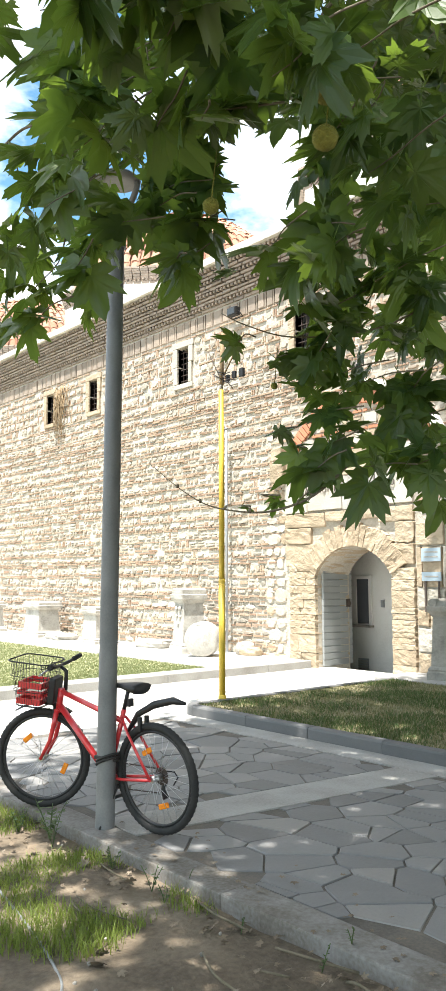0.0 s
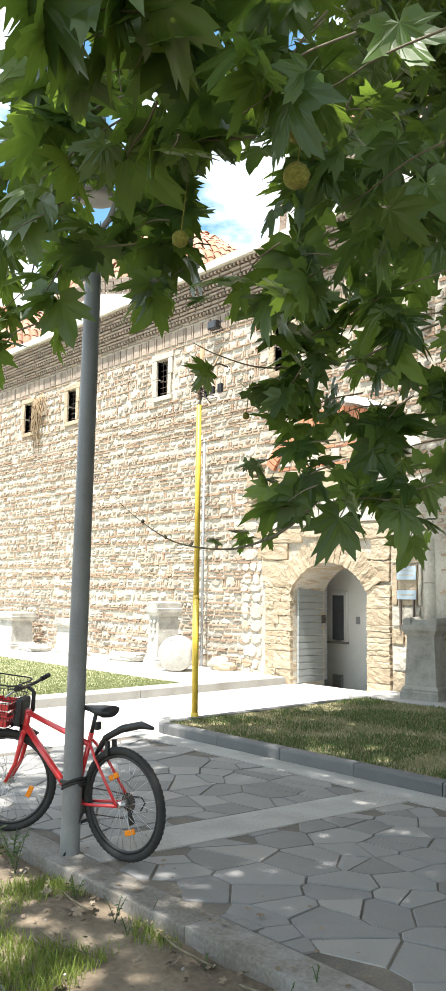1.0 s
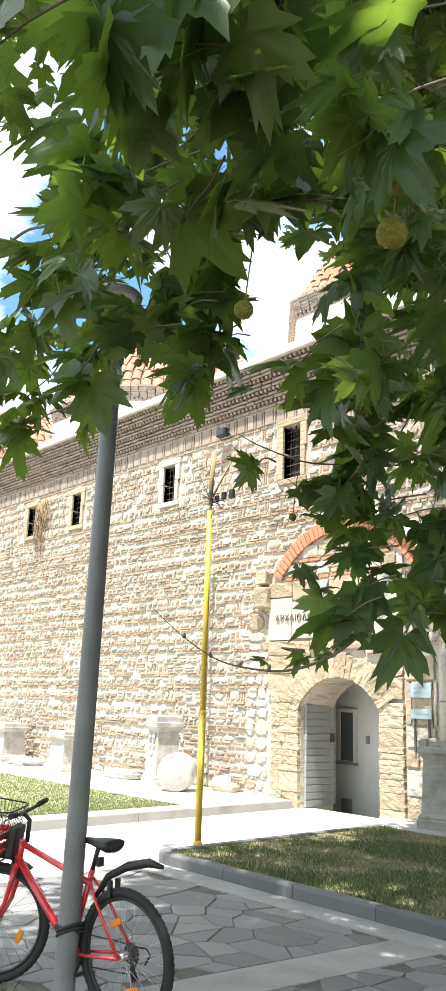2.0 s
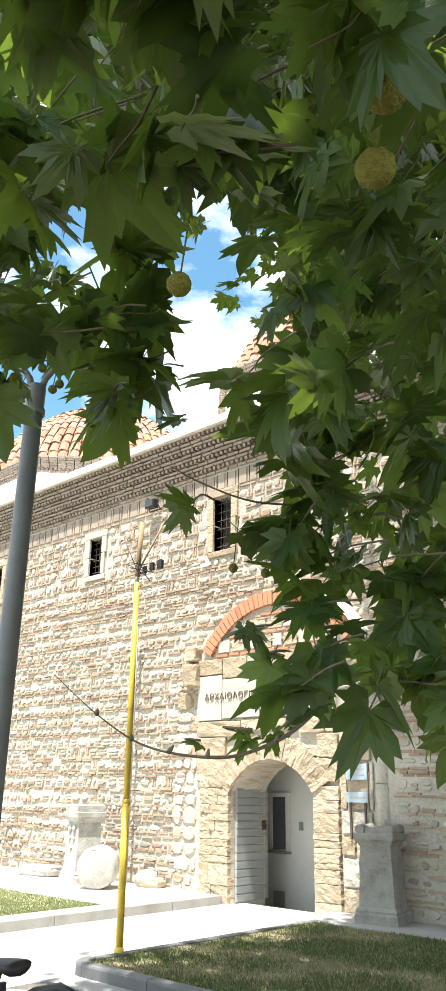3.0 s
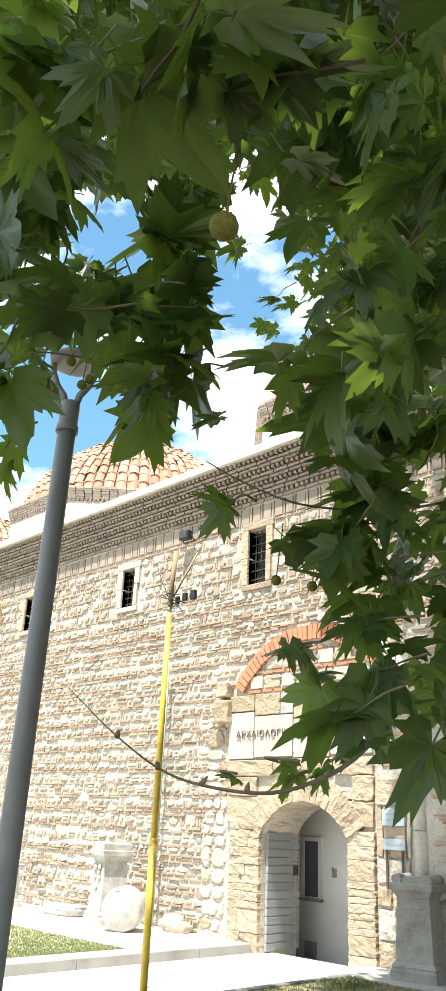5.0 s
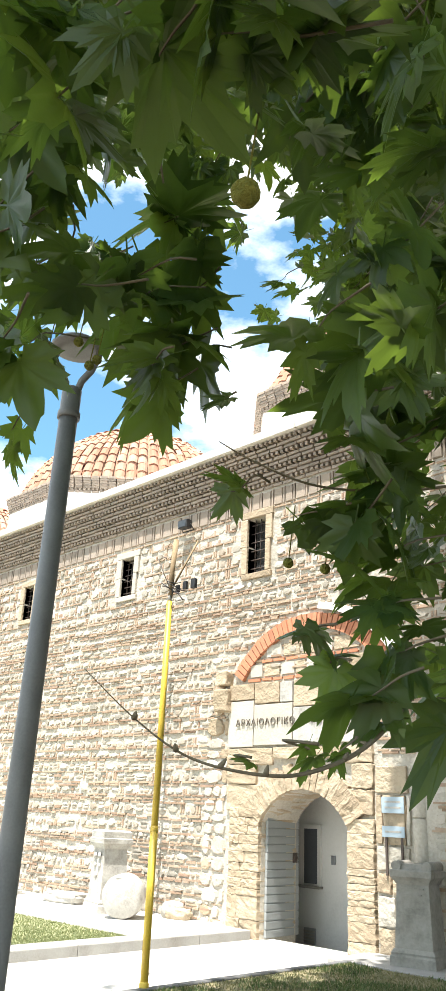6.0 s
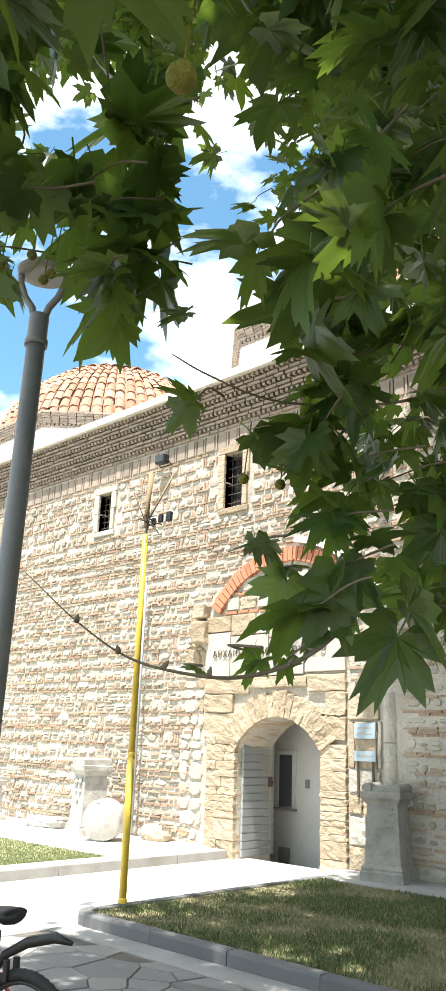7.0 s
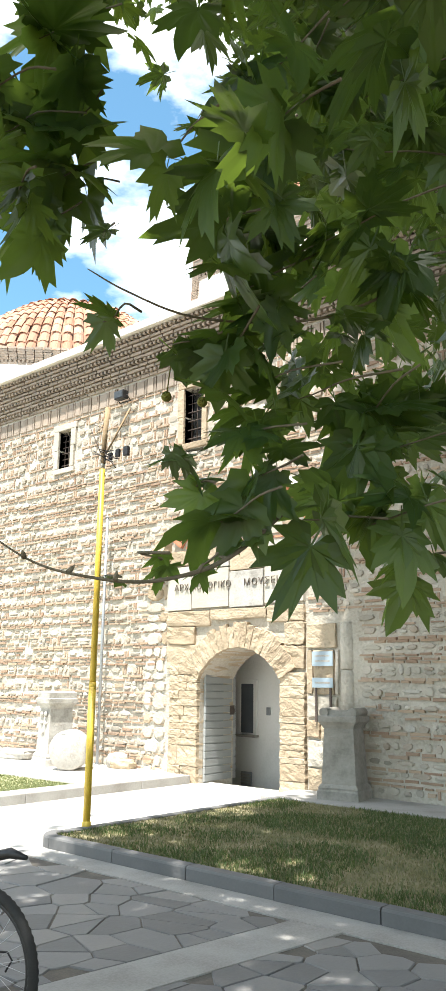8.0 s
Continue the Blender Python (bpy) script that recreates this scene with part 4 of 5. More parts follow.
# ---- ancient stones along the wall ----
def altar(name, x, y, z, turn, w, d, h, material, label, rolls=False):
    a = thing(name, label, "altar", (x, y, z), turn, group="ancient stone monuments")
    rows = [(w * 0.60, d * 0.60, 0.0), (w * 0.60, d * 0.60, 0.09 * h), (w * 0.57, d * 0.57, 0.11 * h), (w * 0.58, d * 0.58, 0.13 * h), (w * 0.52, d * 0.52, 0.17 * h)]
    bm = stacked(bmesh.new(), rows)
    part("base", roughen(bm, 0.008, 6, 1), material, a)
    bm = stacked(bmesh.new(), [(w * 0.5, d * 0.5, 0.168 * h), (w * 0.43, d * 0.43, 0.80 * h)])
    part("shaft", roughen(bm, 0.006, 5, 3), material, a)
    bm = stacked(bmesh.new(), [(w * 0.44, d * 0.44, 0.795 * h), (w * 0.48, d * 0.48, 0.83 * h), (w * 0.56, d * 0.56, 0.87 * h), (w * 0.57, d * 0.57, 0.93 * h), (w * 0.54, d * 0.54, 0.94 * h)])
    part("crown", roughen(bm, 0.008, 7, 1), material, a)
    if rolls:
        for s in (-1, 1):
            bm = tubed([(s * w * 0.42, -d * 0.5, 0.975 * h), (s * w * 0.42, d * 0.5, 0.975 * h)], 0.055 * h, 12)
            part("bolster", roughen(bm, 0.006, 7, 1), material, a)
        part("pediment", roughen(stacked(bmesh.new(), [(w * 0.34, d * 0.46, 0.935 * h), (w * 0.26, d * 0.42, 1.0 * h)]), 0.006, 6, 1), material, a)
    else:
        part("top_slab", roughen(stacked(bmesh.new(), [(w * 0.53, d * 0.53, 0.936 * h), (w * 0.53, d * 0.53, 1.02 * h), (w * 0.44, d * 0.44, 1.04 * h)]), 0.01, 5, 1), material, a)
    return a


ra = altar("altar", 1.34, -0.36, 0.10, 12, 0.48, 0.46, 1.14, GREYSTONE, "grey inscribed stone altar with bolsters on top, beside the doorway, darkened for tree shade", True)
for k in range(5):
    part("inscription_line", boxed(-0.15, 0.15 - 0.03 * (k % 2), -0.225, -0.205, 0.86 - k * 0.075, 0.872 - k * 0.075), GREYSTONE, ra)
la = altar("altar", -4.54, -0.68, 0.125, -14, 0.52, 0.48, 1.22, MARBLE, "white marble altar with carved relief, standing by the wall")
for px, pz, q in ((-0.09, 0.86, 0.05), (0.08, 0.87, 0.05), (-0.08, 0.72, 0.04), (0.09, 0.71, 0.04), (0.0, 0.56, 0.035)):
    bm = bmesh.new()
    bmesh.ops.create_icosphere(bm, subdivisions=2, radius=q, matrix=pose(px, -0.235, pz) @ Matrix.Diagonal((1.2, 0.5, 1, 1)))
    part("relief", bm, MARBLE, la, "", True)
altar("altar", -7.75, -0.80, 0.125, 3, 0.55, 0.5, 0.80, MARBLE, "lower white marble pedestal by the wall")
altar("altar", -10.75, -0.62, 0.125, -3, 0.9, 0.6, 0.85, MARBLE, "broad white marble block by the wall")
altar("altar", -13.6, -0.7, 0.125, 5, 0.6, 0.5, 0.8, MARBLE, "white marble pedestal far along the wall")


def boulder(name, label, at, size, material, seed, turn=0.0, flat=0.0):
    bm = bmesh.new()
    bmesh.ops.create_cube(bm, size=2)
    bmesh.ops.subdivide_edges(bm, edges=bm.edges[:], cuts=7, use_grid_fill=True)
    for v in bm.verts:
        v.co = v.co.lerp(v.co.normalized() * 1.2, 0.55 - flat)
        v.co += noise.noise_vector(v.co * 1.6 + Vector((seed, 0, 0))) * 0.16 + noise.noise_vector(v.co * 5 + Vector((0, seed, 0))) * 0.05
    low = min(v.co.z for v in bm.verts)
    for v in bm.verts:
        v.co = Vector((v.co.x * size[0], v.co.y * size[1], (max(v.co.z, low + 0.15) - low - 0.15) * size[2]))
    ob = part(name, bm, material, None, "", True)
    ob.matrix_basis = pose(*at, 0, 0, turn)
    return tagged(ob, label, "stone", group="ancient stone monuments")


boulder("stone_slab", "low flat white stone lying by the wall", (-6.0, -0.45, 0.12), (0.42, 0.24, 0.085), MARBLE, 3, 10, 0.3)
boulder("stone_slab", "low flat stone slab on the strip", (-9.5, -0.75, 0.12), (0.45, 0.28, 0.07), MARBLE, 8, -8, 0.3)
boulder("stone_slab", "low reddish rubble stone at the wall foot", (-3.25, -0.2, 0.12), (0.2, 0.13, 0.08), TUFA, 5, 15)
boulder("stone_fragment", "rough pale stone fragment leaning on the wall", (-3.4, -0.2, 0.125), (0.16, 0.12, 0.12), MARBLE, 6, 15)
# a column drum lying on its side
dr = thing("column_drum", "white marble column drum lying on its side", "stone", (-3.68, -0.60, 0.125), group="ancient stone monuments")
bm = turned(bmesh.new(), [(0.27, 0.0), (0.30, 0.02), (0.33, 0.3), (0.32, 0.55), (0.28, 0.58)], 28)
for v in bm.verts:
    v.co += noise.noise_vector(v.co * 4) * 0.035
drum = part("drum", bm, MARBLE, dr, "", True)
drum.matrix_basis = pose(-0.26, -0.12, 0.325, 90, 0, 40)
# A raised grey disc paints the dark of the dowel hollow; nothing is cut.
bm = turned(bmesh.new(), [(0.12, -0.03), (0.14, 0.0), (0.12, 0.01)], 18)
hub = part("hollow_disc", bm, GREYSTONE, dr, "", True)
hub.matrix_basis = pose(-0.26, -0.12, 0.325, 90, 0, 40)

# ---- bicycle ----
bike = thing("bicycle", "red bicycle with a wire front basket, locked to the lamp post", "bicycle", (4.185, -7.73, 0.008), -169.5)
bike.matrix_basis = bike.matrix_basis @ pose(0, 0, 0, -3, 0, 0)
WR = 0.34
STEER = pose(0.97, 0, 0, 0, 0, 30) @ pose(-0.97, 0, 0)


def ring_bm(c, rad, q, seg=40, ms=8, m=Matrix.Identity(4)):
    bm = bmesh.new()
    tube(bm, [m @ (Vector(c) + Vector((rad * math.cos(a), 0, rad * math.sin(a)))) for a in [2 * math.pi * k / seg for k in range(seg + 1)]], q, ms, False)
    return bm


def wheel(cx, m, parent):
    w = part("tyre", ring_bm((cx, 0, WR), WR - 0.024, [0.0265 if k % 2 else 0.0225 for k in range(121)], 120, 10, m), RUBBER, parent)
    part("rim", ring_bm((cx, 0, WR), WR - 0.055, 0.011, 44, 8, m), BLACK, w)
    part("hub", tubed([m @ Vector((cx, -0.05, WR)), m @ Vector((cx, 0.05, WR))], 0.02, 10), ALLOY, w)
    sp = bmesh.new()
    for k in range(28):
        a = 2 * math.pi * k / 28
        s = 0.03 if k % 2 else -0.03
        b = a + (0.5 if k % 4 < 2 else -0.5)
        tube(sp, [m @ Vector((cx + 0.02 * math.cos(b), s, WR + 0.02 * math.sin(b))), m @ Vector((cx + (WR - 0.06) * math.cos(a), 0, WR + (WR - 0.06) * math.sin(a)))], 0.0013, 4)
    part("spokes", sp, ALLOY, w)
    for a in ((0.9, 3.6) if cx > 0.5 else (1.1, -1.9)):
        c = Vector((cx + 0.17 * math.cos(a), 0, WR + 0.17 * math.sin(a)))
        bm = boxed(-0.04, 0.04, -0.008, 0.008, -0.017, 0.017, bevel=0.006)
        bmesh.ops.transform(bm, matrix=m @ Matrix.Translation(c) @ Matrix.Rotation(-a + 1.57, 4, "Y"), verts=bm.verts[:])
        part("reflector", bm, ORANGE, w, "orange spoke reflector")
    return w


I4 = Matrix.Identity(4)
wheel(0.0, I4, bike)
wheel(1.06, STEER, bike)
BB, ST, HT, HB = (0.43, 0, 0.29), (0.27, 0, 0.74), (0.885, 0, 0.82), (0.925, 0, 0.67)
for a, b, q in ((BB, ST, 0.016), ((0.29, 0, 0.66), (0.89, 0, 0.80), 0.018), (BB, (0.915, 0, 0.71), 0.022), (HB, HT, 0.022)):
    part("frame_tube", tubed([a, b], q, 12), RED, bike)
for s in (-1, 1):
    part("chainstay", tubed([(0.42, 0.02 * s, 0.29), (0.25, 0.045 * s, 0.305), (0.0, 0.06 * s, WR)], 0.010, 8), RED, bike)
    part("seatstay", tubed([(0.28, 0.015 * s, 0.69), (0.2, 0.045 * s, 0.6), (0.0, 0.06 * s, WR)], 0.009, 8), RED, bike)
    part("fork_blade", tubed([STEER @ Vector(p) for p in ((0.935, 0.045 * s, 0.67), (0.955, 0.055 * s, 0.58), (0.99, 0.055 * s, 0.46), (1.06, 0.055 * s, WR))], [0.018, 0.018, 0.014, 0.011], 10), RED, bike)
part("fork_crown", tubed([STEER @ Vector((0.935, -0.05, 0.665)), STEER @ Vector((0.935, 0.05, 0.665))], 0.02, 10), RED, bike)
bars = tubed([(0.01, -0.30, 0.0), (0.03, -0.12, -0.02), (0.05, 0, -0.03), (0.03, 0.12, -0.02), (0.01, 0.30, 0.0)], 0.012, 10)
bmesh.ops.transform(bars, matrix=STEER @ Matrix.Translation((0.87, 0, 1.0)), verts=bars.verts[:])
hb = part("handlebar", bars, BLACK, bike)
part("stem", tubed([STEER @ Vector(p) for p in ((0.885, 0, 0.8), (0.875, 0, 0.93), (0.92, 0, 0.97))], 0.014, 8), BLACK, bike)
for s in (-1, 1):
    part("grip", tubed([STEER @ Vector((0.88, 0.31 * s, 1.0)), STEER @ Vector((0.89, 0.19 * s, 0.99))], 0.017, 10), RUBBER, hb)
    part("brake_lever", tubed([STEER @ Vector(p) for p in ((0.9, 0.17 * s, 0.985), (0.95, 0.2 * s, 0.96), (0.96, 0.29 * s, 0.945))], 0.007, 6), ALLOY, hb)
    part("brake_cable", tubed([STEER @ Vector(p) for p in ((0.94, 0.17 * s, 0.97), (1.02, 0.1 * s, 0.98), (1.03, 0.03 * s, 0.86), (0.96, 0.02 * s, 0.72))], 0.003, 5), BLACK, hb)
part("seatpost", tubed([ST, (0.225, 0, 0.87)], 0.0135, 10), BLACK, bike)
sad = bmesh.new()
sr = [(-0.12, 0.075, 0.045), (-0.09, 0.085, 0.05), (-0.02, 0.07, 0.04), (0.06, 0.03, 0.028), (0.13, 0.018, 0.02), (0.15, 0.006, 0.012)]
rows = []
for u, w, h in sr:
    rows.append([sad.verts.new((0.215 + u, w * math.cos(a), 0.895 + h * (math.sin(a) if math.sin(a) < 0 else 0.45 * math.sin(a)) - 0.02 * abs(u))) for a in [2 * math.pi * k / 12 for k in range(12)]])
for a, b in zip(rows, rows[1:]):
    for k in range(12):
        sad.faces.new((a[k], b[k], b[(k + 1) % 12], a[(k + 1) % 12]))
sad.faces.new(rows[0])
sad.faces.new(rows[-1][::-1])
bmesh.ops.recalc_face_normals(sad, faces=sad.faces[:])
part("saddle", sad, BLACK, bike, "", True)
part("tail_reflector", boxed(0.20, 0.225, -0.02, 0.02, 0.76, 0.81, bevel=0.004), BLACK, bike)
part("chainring", ring_bm((0.43, -0.045, 0.29), 0.085, 0.008, 28, 6), BLACK, bike)
part("chain_guard", tubed([(0.43, -0.05, 0.29), (0.43, -0.04, 0.29)], 0.08, 20), BLACK, bike)
for dz, du, s in ((-0.155, 0.06, -0.075), (0.155, -0.06, 0.075)):
    part("crank", tubed([(0.43, s, 0.29), (0.43 + du, s, 0.29 + dz)], 0.010, 6), ALLOY, bike)
    part("pedal", boxed(0.43 + du - 0.045, 0.43 + du + 0.045, s * 1.2 - 0.05, s * 1.2 + 0.05, 0.29 + dz - 0.012, 0.29 + dz + 0.012, bevel=0.004), BLACK, bike)
ch = bmesh.new()
tube(ch, [(0.43, -0.045, 0.375), (0.0, -0.045, 0.385)], 0.004, 5)
tube(ch, [(0.43, -0.045, 0.205), (0.03, -0.045, 0.235)], 0.004, 5)
part("chain", ch, IRON, bike)
for q, w in ((0.055, 0.05), (0.042, 0.058), (0.03, 0.066)):
    part("sprocket", tubed([(0, -w, WR), (0, -w + 0.006, WR)], q, 18), IRON, bike)
part("derailleur", tubed([(-0.01, -0.07, 0.31), (0.02, -0.075, 0.25), (-0.01, -0.07, 0.20)], [0.018, 0.014, 0.02], 8), BLACK, bike)
part("derailleur_guard", tubed([(0.02, -0.09, 0.36), (-0.05, -0.11, 0.36), (-0.08, -0.11, 0.33), (-0.05, -0.10, 0.28)], 0.005, 6), BLACK, bike)


def guard(cx, a0, a1, m, label):
    bm, rows = bmesh.new(), []
    for k in range(13):
        a = a0 + (a1 - a0) * k / 12
        rows.append([bm.verts.new(m @ Vector((cx + q * math.cos(a), w, WR + q * math.sin(a)))) for w, q in ((-0.03, WR + 0.03), (-0.018, WR + 0.042), (0.018, WR + 0.042), (0.03, WR + 0.03), (0.015, WR + 0.036), (-0.015, WR + 0.036))])
    for a, b in zip(rows, rows[1:]):
        for k in range(6):
            bm.faces.new((a[k], b[k], b[(k + 1) % 6], a[(k + 1) % 6]))
    bmesh.ops.recalc_face_normals(bm, faces=bm.faces[:])
    part("mudguard", bm, BLACK, bike, label)


part("rear_mudguard", tubed([(0.24, 0, 0.60), (0.14, 0, 0.72), (0.0, 0, 0.79), (-0.16, 0, 0.83), (-0.26, 0, 0.82)], [0.012, 0.022, 0.026, 0.024, 0.01], 6), BLACK, bike, "black clip-on mudguard")
guard(1.06, radians(60), radians(125), STEER, "short black front mudguard")
part("kickstand", tubed([(0.30, 0.04, 0.27), (0.36, 0.16, 0.0)], 0.008, 6), BLACK, bike)
for cx, m, zc in ((0.02, I4, 0.66), (1.02, STEER, 0.64)):
    for s in (-1, 1):
        part("brake_arm", boxed(cx + 0.08 * (1 if cx < 0.5 else -1) - 0.012, cx + 0.08 * (1 if cx < 0.5 else -1) + 0.012, 0.03 * s - 0.012, 0.03 * s + 0.012, zc - 0.04, zc + 0.05, bevel=0.004) if cx < 0.5 else tubed([m @ Vector((0.96, 0.05 * s, 0.60)), m @ Vector((0.955, 0.03 * s, 0.72))], 0.010, 6), BLACK, bike)
# wire basket with red contents
bk = thing("wire_basket", "", "")
bk.parent = bike
bk.matrix_basis = STEER @ pose(1.0, 0, 0.70, 0, -8, 0)
for zz, w, u0, u1 in ((0.30, 0.19, -0.02, 0.28), (0.20, 0.175, -0.01, 0.26), (0.10, 0.16, 0.0, 0.24), (0.0, 0.14, 0.02, 0.21)):
    rr_ = 0.06
    pts = []
    for cx, cy, a0 in ((u1 - rr_, w - rr_, 0), (u0 + rr_, w - rr_, 90), (u0 + rr_, -w + rr_, 180), (u1 - rr_, -w + rr_, 270)):
        for k in range(5):
            a = radians(a0 + 22.5 * k)
            pts.append((cx + rr_ * math.cos(a), cy + rr_ * math.sin(a), zz))
    pts.append(pts[0])
    part("hoop", tubed(pts, 0.005 if zz in (0.30, 0.0) else 0.0025, 6), BLACK, bk)
mesh_w = bmesh.new()
for k in range(40):
    a = 2 * math.pi * k / 40
    c, s = math.cos(a), math.sin(a)
    q = (abs(c) ** 4 + abs(s) ** 4) ** -0.25
    tube(mesh_w, [(0.115 + 0.095 * c * q, 0.14 * s * q, 0.0), (0.13 + 0.15 * c * q, 0.19 * s * q, 0.30)], 0.0016, 4)
for k in range(7):
    tube(mesh_w, [(0.02, -0.12 + 0.04 * k, 0.0), (0.21, -0.12 + 0.04 * k, 0.0)], 0.0018, 4)
part("wire_mesh", mesh_w, BLACK, bk)
for a in ((0.03, 0.2, -0.13, -0.12), (0.03, 0.2, 0.12, 0.13), (0.03, 0.04, -0.12, 0.12), (0.19, 0.2, -0.12, 0.12)):
    for z0, z1 in ((0.01, 0.05), (0.075, 0.10), (0.12, 0.16)):
        part("liner_slat", boxed(*a, z0, z1), RED, bk, "red plastic slat of the liner")
part("liner_floor", boxed(0.04, 0.19, -0.12, 0.12, 0.008, 0.02), RED, bk, "red plastic floor of the liner")
part("basket_back", boxed(-0.05, 0.0, -0.09, 0.09, 0.02, 0.20, bevel=0.02), BLACK, bk)

lock = thing("cable_lock", "dark coiled cable lock round the lamp post", "lock", (3.848, -7.888, 0.40))
coil = []
for k in range(40):
    a = 2 * math.pi * k / 16
    coil.append((0.071 * math.cos(a), 0.071 * math.sin(a), 0.05 * k / 40 + 0.03 * math.cos(a)))
coil += [(0.02, 0.12, 0.04), (-0.05, 0.16, 0.0)]
part("cable", tubed(coil, 0.009, 6), RUBBER, lock)

# ---- far building at the end of the garden ----
fb = thing("apartment_building", "grey rendered apartment block far behind the garden", "building", (-84, 26, -0.3))
part("wall", boxed(-9, 4.0, -2, 12, 0, 31), FARWALL, fb)
part("roof", boxed(-9.3, 4.3, -2.3, 12.3, 31, 31.5), SLAB, fb)
for k in range(8):
    for j in range(3):
        w = thing("window", "", "")
        w.parent = fb
        w.matrix_basis = pose(-7 + j * 4, -2, 2.2 + k * 3.6)
        part("pane", boxed(0, 1.5, -0.02, 0.02, 0, 1.5), DARKGLASS, w)
        part("frame", boxed(-0.08, 1.58, -0.06, -0.02, -0.1, 0.0), SLAB, w)

# ---- plane tree ----
tree = thing("plane_tree", "large leafy plane tree with low hanging boughs and round fruits", "tree", (11.2, -7.6, -0.13))
TREE_AT = Vector((11.2, -7.6, -0.13))


def up_tree(name, pts, radii, seg, material, label=""):
    return part(name, tubed([Vector(p) - TREE_AT for p in pts], radii, seg), material, tree, label)


up_tree("trunk", [(11.2, -7.6, -0.2), (11.2, -7.6, 0.1), (11.15, -7.62, 1.2), (11.05, -7.7, 2.6), (10.9, -7.8, 4.2)], [0.42, 0.34, 0.28, 0.26, 0.24], 18, BARK)
for pts, rr_ in (
    ([(11.0, -7.75, 3.2), (9.8, -7.6, 4.6), (8.0, -7.4, 5.6), (5.6, -7.2, 6.6)], [0.17, 0.13, 0.09, 0.04]),
    ([(10.9, -7.8, 4.1), (9.6, -9.6, 5.6), (8.0, -11.4, 6.6)], [0.16, 0.10, 0.04]),
    ([(10.9, -7.8, 4.1), (10.4, -6.0, 5.6), (9.2, -4.2, 6.9)], [0.15, 0.10, 0.04]),
    ([(10.9, -7.8, 4.1), (11.4, -9.0, 6.2), (12.2, -11.0, 7.4)], [0.17, 0.11, 0.04]),
    ([(10.9, -7.8, 4.1), (11.2, -6.8, 6.4), (12.6, -5.0, 7.6)], [0.17, 0.11, 0.04]),
    ([(11.05, -7.7, 2.6), (9.6, -8.3, 3.5), (8.3, -8.55, 3.5), (7.2, -8.7, 3.1)], [0.11, 0.07, 0.045, 0.02]),
):
    up_tree("limb", pts, rr_, 10, BARK)

HALF = ((0, 1.0), (7, 0.82), (11, 0.85), (17, 0.62), (26, 0.45), (33, 0.62), (38, 0.60), (47, 0.92), (54, 0.70), (60, 0.72), (70, 0.48), (78, 0.38), (90, 0.60), (104, 0.42), (122, 0.42), (150, 0.25))


def leaf_shape(seed, full=False):
    """A toothed, five-lobed leaf: base at the origin, tip along +y, a little cupped and drooping."""
    r = random.Random(seed)
    curl, fold, twist = r.uniform(0.05, 0.38), r.uniform(-0.05, 0.22), r.uniform(-0.15, 0.15)
    pts = [(a * r.uniform(0.95, 1.05), q * r.uniform(0.9, 1.08)) for a, q in HALF[1:]]
    left = [(-a * r.uniform(0.95, 1.05), q * r.uniform(0.9, 1.08)) for a, q in HALF[1:]]
    ring = [(-a, q) for a, q in pts][::-1] + [(0, 1.0)] + [(-a, q) for a, q in left]
    v = [(0.0, 0.0, 0.0)]
    for a, q in ring:
        x, y = q * math.sin(radians(a)) * 0.98, q * math.cos(radians(a))
        v.append((x, y, -curl * q * q + fold * abs(x) + twist * x * y))
    n = len(ring)
    if not full:
        return v, [(0, k + 1, k + 2) for k in range(n - 1)]
    # an inner ring, raised between the five veins
    for i, (a, q) in enumerate(ring):
        t = 0.5
        near = min(abs(abs(a) - w) for w in (0, 47, 90))
        lift = 0.035 * min(1.0, near / 16.0)
        x, y = t * q * math.sin(radians(a)) * 0.98, t * q * math.cos(radians(a))
        v.append((x, y, -curl * (t * q) ** 2 + fold * abs(x) + twist * x * y + lift))
    f = [(0, n + 1 + k, n + 2 + k) for k in range(n - 1)] + [(n + 1 + k, k + 1, k + 2, n + 2 + k) for k in range(n - 1)]
    return v, f


def petiole(v, f):
    o = len(v)
    return v + [(-0.012, -0.42, 0.10), (0.012, -0.42, 0.10), (0.014, 0.02, 0.0), (-0.014, 0.02, 0.0)], f + [(o, o + 1, o + 2, o + 3)]


SHAPES = [petiole(*leaf_shape(s)) for s in range(9)]
FULL = [petiole(*leaf_shape(s, True)) for s in range(9)]
LEAF_MESHES = []
for v, f in FULL:
    m = bpy.data.meshes.new("leaf")
    m.from_pydata(v, [], f)
    for p in m.polygons:
        p.use_smooth = True
    m.materials.append(LEAF)
    LEAF_MESHES.append(m)


def leaf_turn(r, out):
    """How a leaf hangs: the tip falls outwards and down, the upper face towards the sky."""
    a = math.atan2(out.y, out.x) + r.gauss(0, 1.3)
    drop = r.uniform(-1.35, 0.25)
    d = Vector((math.cos(a) * math.cos(drop), math.sin(a) * math.cos(drop), math.sin(drop)))
    up = Vector((r.gauss(0, 0.6), r.gauss(0, 0.6), 1.0))
    nrm = (up - d * up.dot(d)).normalized()
    side = d.cross(nrm)
    return Matrix((side, d, nrm)).transposed()


crown = Soup()
single_leaves = 0
tr = random.Random(77)


